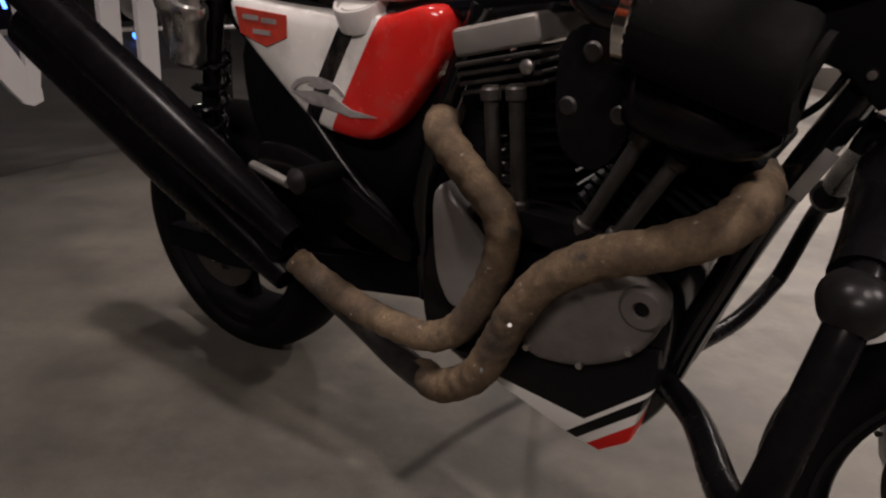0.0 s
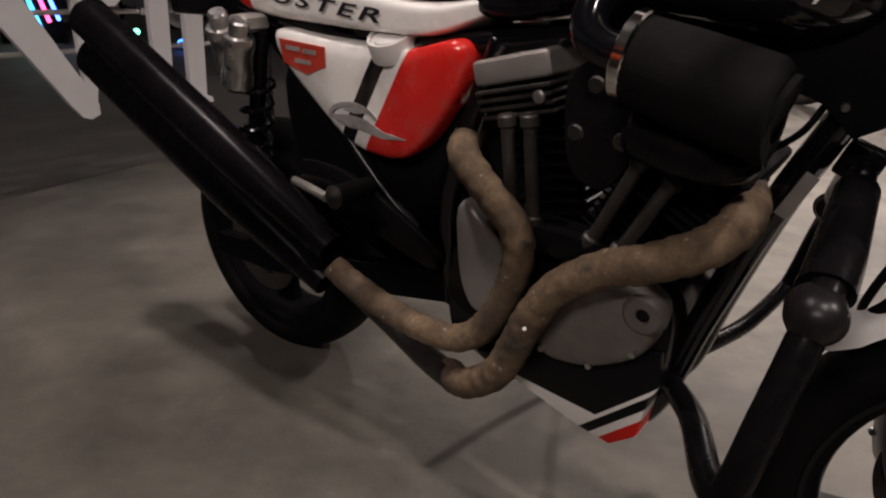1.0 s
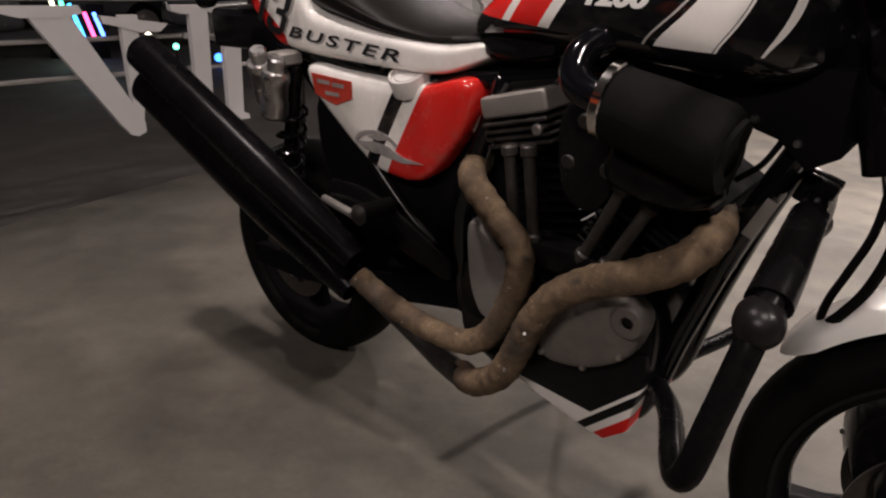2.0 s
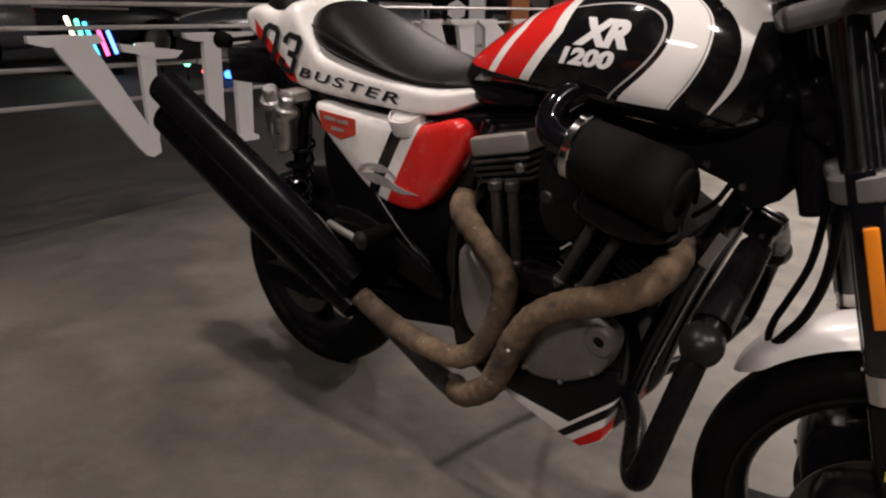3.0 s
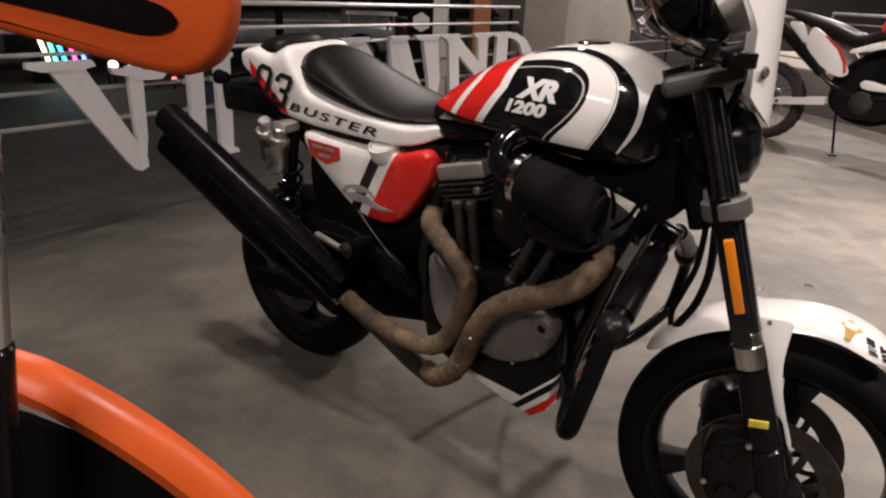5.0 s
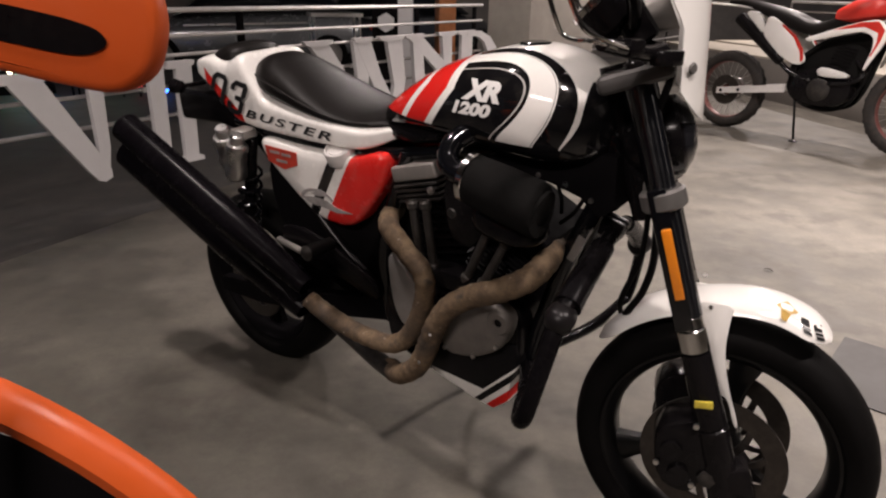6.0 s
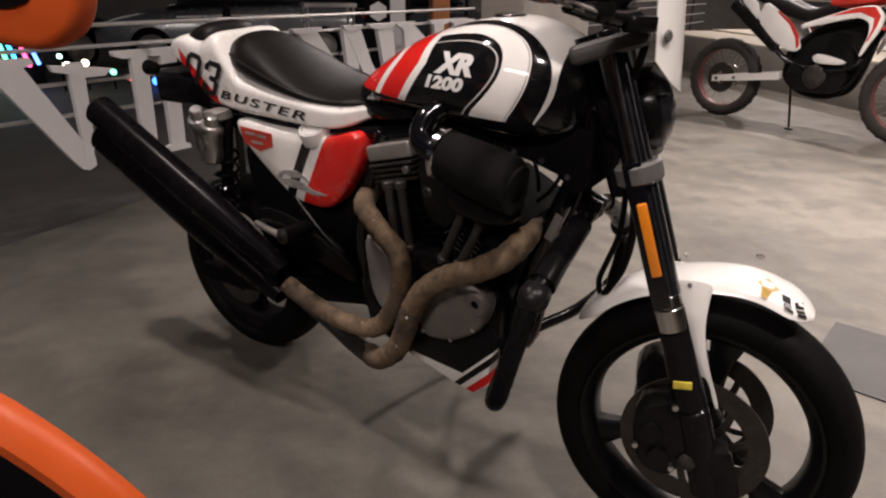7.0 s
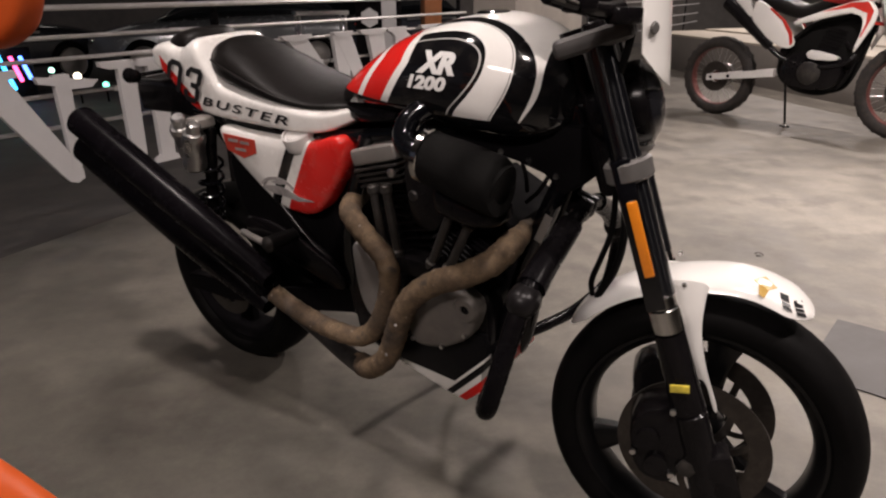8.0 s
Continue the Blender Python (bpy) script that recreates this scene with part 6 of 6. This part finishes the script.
loft(bm, [[c + V(0.088 * math.cos(math.pi * k / 3 + 0.5), -o, 0.088 * math.sin(math.pi * k / 3 + 0.5)) for k in range(6)] for o in (-0.006, 0.012)])
tagged(part("hexagon_sign", bm, M_LETTER, smooth=False), "pale grey hexagon fixed to the dark panel", "sign")
M_WOOD_POST = surface("orange_painted_post", (0.62, 0.24, 0.10), 0.6, vary=0.25, scale=18, bump=0.001)
bm = bmesh.new()
block(bm, (-0.25, 7.25, 1.2), (0.20, 0.20, 2.65), Matrix.Rotation(radians(20), 4, "Z"), 0.01)
tagged(part("orange_post", bm, M_WOOD_POST), "square post painted warm orange", "post")

# coloured light tubes and small lamps of the street
NEON = [(-5.28, 6.52, 0.65, -5.15, 6.56, 0.12, (1.0, 0.85, 0.6)), (-5.20, 6.58, 0.62, -5.09, 6.60, 0.12, (0.1, 0.8, 0.45)), (-5.14, 6.63, 0.59, -5.01, 6.66, 0.13, (0.05, 0.45, 1.0)),
        (-5.03, 6.71, 0.50, -4.95, 6.72, 0.22, (1.0, 0.08, 0.25)), (-4.95, 6.76, 0.50, -4.87, 6.77, 0.24, (0.1, 0.25, 1.0))]
neon = thing("light_sign", Matrix(), "sign of coloured light tubes in the street", "light sign")
bm = bmesh.new()
block(bm, (-5.16, 6.72, 0.22), (0.62, 0.04, 0.75), Matrix.Rotation(radians(32), 4, "Z"), 0.01)
part("backing", bm, M_SATIN_BLACK, neon)
for k, (x0, y0, z0, x1, y1, z1, colour) in enumerate(NEON):
    bm = bmesh.new()
    rod(bm, (x0, y0, z0), (x1, y1, z1), 0.022, seg=10, edge=0.008)
    part("light_tube", bm, glow("light_tube_glow", colour, 5.0), neon)
for x, y, z, r, colour, power in ((-4.43, 6.50, 0.37, 0.030, (0.5, 1.0, 0.8), 4), (-4.37, 6.52, 0.26, 0.05, (1.0, 0.9, 0.7), 8), (-4.22, 6.62, 0.29, 0.04, (1.0, 0.9, 0.7), 7), (-3.98, 6.75, 0.18, 0.035, (0.2, 0.9, 0.6), 4), (-3.58, 6.95, 0.06, 0.05, (0.05, 0.2, 1.0), 5), (-3.80, 6.80, 0.10, 0.03, (1.0, 0.1, 0.1), 4)):
    bm = bmesh.new()
    lathe(bm, [(0.0, r * 0.6), (r * 0.7, r * 0.45), (r, 0.0), (r * 0.7, -r * 0.45), (0.0, -r * 0.6)], (x, y, z), (0.4, -1, 0), 16)
    lamp_ob = tagged(part("street_lamp", bm, glow("street_lamp_glow", colour, power)), "small coloured lamp glowing on a post in the street", "lamp")
    bm = bmesh.new()
    rod(bm, (x, y, z - 0.01), (x, y, -0.126), 0.012, seg=8)
    part("post", bm, M_SATIN_BLACK, lamp_ob)


def car(m, paint, label):
    ob = thing("car", m, label, "car", "cars in the street")
    bm = bmesh.new()
    hull_body(bm, smooth_rows([(-2.1, 0.35, 0.75, 0.62), (-1.95, 0.28, 0.90, 0.78), (-1.2, 0.25, 0.95, 0.86), (0.0, 0.25, 0.93, 0.87), (1.2, 0.25, 0.88, 0.85), (1.85, 0.28, 0.76, 0.78), (2.1, 0.35, 0.62, 0.6)], 5), 4, 40)
    body = part("body", bm, paint, ob)
    bm = bmesh.new()
    hull_body(bm, smooth_rows([(-1.75, 0.90, 0.95, 0.66), (-1.2, 0.90, 1.34, 0.66), (-0.4, 0.90, 1.46, 0.66), (0.3, 0.90, 1.38, 0.65), (1.05, 0.88, 0.93, 0.68)], 6), 3.4, 36)
    part("glasshouse", bm, surface("dark_glass", (0.01, 0.012, 0.014), 0.06, vary=0.1), ob)
    for x in (-1.3, 1.3):
        for side in (-1, 1):
            bm = tyre_mesh(0.32, 0.20, 0.21, 40)
            bmesh.ops.translate(bm, verts=bm.verts, vec=(x, 0.80 * side, 0.32))
            wheel = part("wheel", bm, M_RUBBER, ob)
            bm = bmesh.new()
            lathe(bm, [(0.0, 0.02), (0.05, 0.025), (0.10, 0.005), (0.17, 0.01), (0.205, 0.02), (0.215, 0.0)], (x, 0.88 * side, 0.32), (0, side, 0), 28)
            part("rim", bm, M_ALLOY, wheel)
    for side in (-1, 1):
        bm = bmesh.new()
        block(bm, (2.02, 0.50 * side, 0.62), (0.10, 0.34, 0.12), None, 0.03)
        part("headlight", bm, M_CHROME, ob)
        bm = bmesh.new()
        block(bm, (-2.02, 0.55 * side, 0.72), (0.10, 0.26, 0.16), None, 0.03)
        part("tail_light", bm, M_RED_PLASTIC, ob)
        bm = bmesh.new()
        slab(bm, [(-1.0, 0.80), (0.9, 0.76), (0.9, 0.79), (-1.0, 0.83)], 0.868 * side, 0.878 * side)
        part("trim", bm, M_STEEL, ob)
    return ob


M_CAR_DARK = surface("dark_car_paint", (0.03, 0.032, 0.038), 0.2, coat=0.7, vary=0.15, dust=0.05)
M_CAR_PALE = surface("silver_car_paint", (0.30, 0.31, 0.32), 0.25, metal=0.4, coat=0.6, vary=0.1, dust=0.05)
car(pose(-7.2, 8.4, -0.125, 0, 0, 62), M_CAR_DARK, "dark glossy car parked beyond the railing")
car(pose(-3.9, 10.6, -0.125, 0, 0, 202), M_CAR_PALE, "silver car parked beyond the railing")
car(pose(-1.3, 12.6, -0.125, 0, 0, 62), M_CAR_DARK, "dark glossy car parked beyond the railing")

car(pose(-8.2, 6.2, -0.125, 0, 0, 230), M_CAR_PALE, "silver car parked beyond the railing")

# white table in the street
table = thing("table", pose(-1.75, 8.1, -0.125, 0, 0, 22), "plain white table standing in the street", "table")
bm = bmesh.new()
block(bm, (0, 0, 1.03), (0.66, 0.5, 0.05), None, 0.01)
part("tabletop", bm, M_WHITE, table)
for x in (-0.29, 0.29):
    for y in (-0.2, 0.2):
        bm = bmesh.new()
        rod(bm, (x, y, 0), (x, y, 1.006), 0.018, seg=12)
        part("leg", bm, M_STEEL, table)

# second railing on the ledge behind the off-road motorcycle
ledge_rail = thing("ledge_railing", Matrix(), "stainless railing on top of the ledge wall", "railing", kind="structure")
p, q = V(3.02, 10.6, 0) + back * 2.3, V(5.1, 3.4, 0) + back * 2.3
for z in (0.55, 0.70, 0.85, 1.0, 1.14):
    bm = bmesh.new()
    rod(bm, p + V(0, 0, z), q + V(0, 0, z), 0.012 if z < 1.1 else 0.022, seg=10)
    part("bar", bm, M_RAIL, ledge_rail)
for k in range(7):
    c = p + (q - p) * (k / 6)
    bm = bmesh.new()
    rod(bm, c + V(0, 0, 0.41), c + V(0, 0, 1.14), 0.02, seg=12)
    part("post", bm, M_STEEL, ledge_rail)
# unseen housing made up for the fill lamp
bm = bmesh.new()
block(bm, FILL_AT + V(0, -0.02, 0.045), (1.6, 0.36, 0.03), None, 0.006)
tagged(part("tube_light", bm, M_LETTER), "long narrow pale light fitting, unseen, added to the ceiling for fill", "ceiling light")
# downlight rims in the ceiling
for lx, ly, watts, beam in DOWNLIGHTS:
    bm = bmesh.new()
    lathe(bm, [(0.115, 0.0), (0.135, -0.006), (0.14, -0.012), (0.14, 0.0)], (lx, ly, CEILING), (0, 0, 1), 32)
    tagged(part("downlight", bm, M_STEEL), "round recessed downlight in the ceiling", "ceiling light", "downlights")
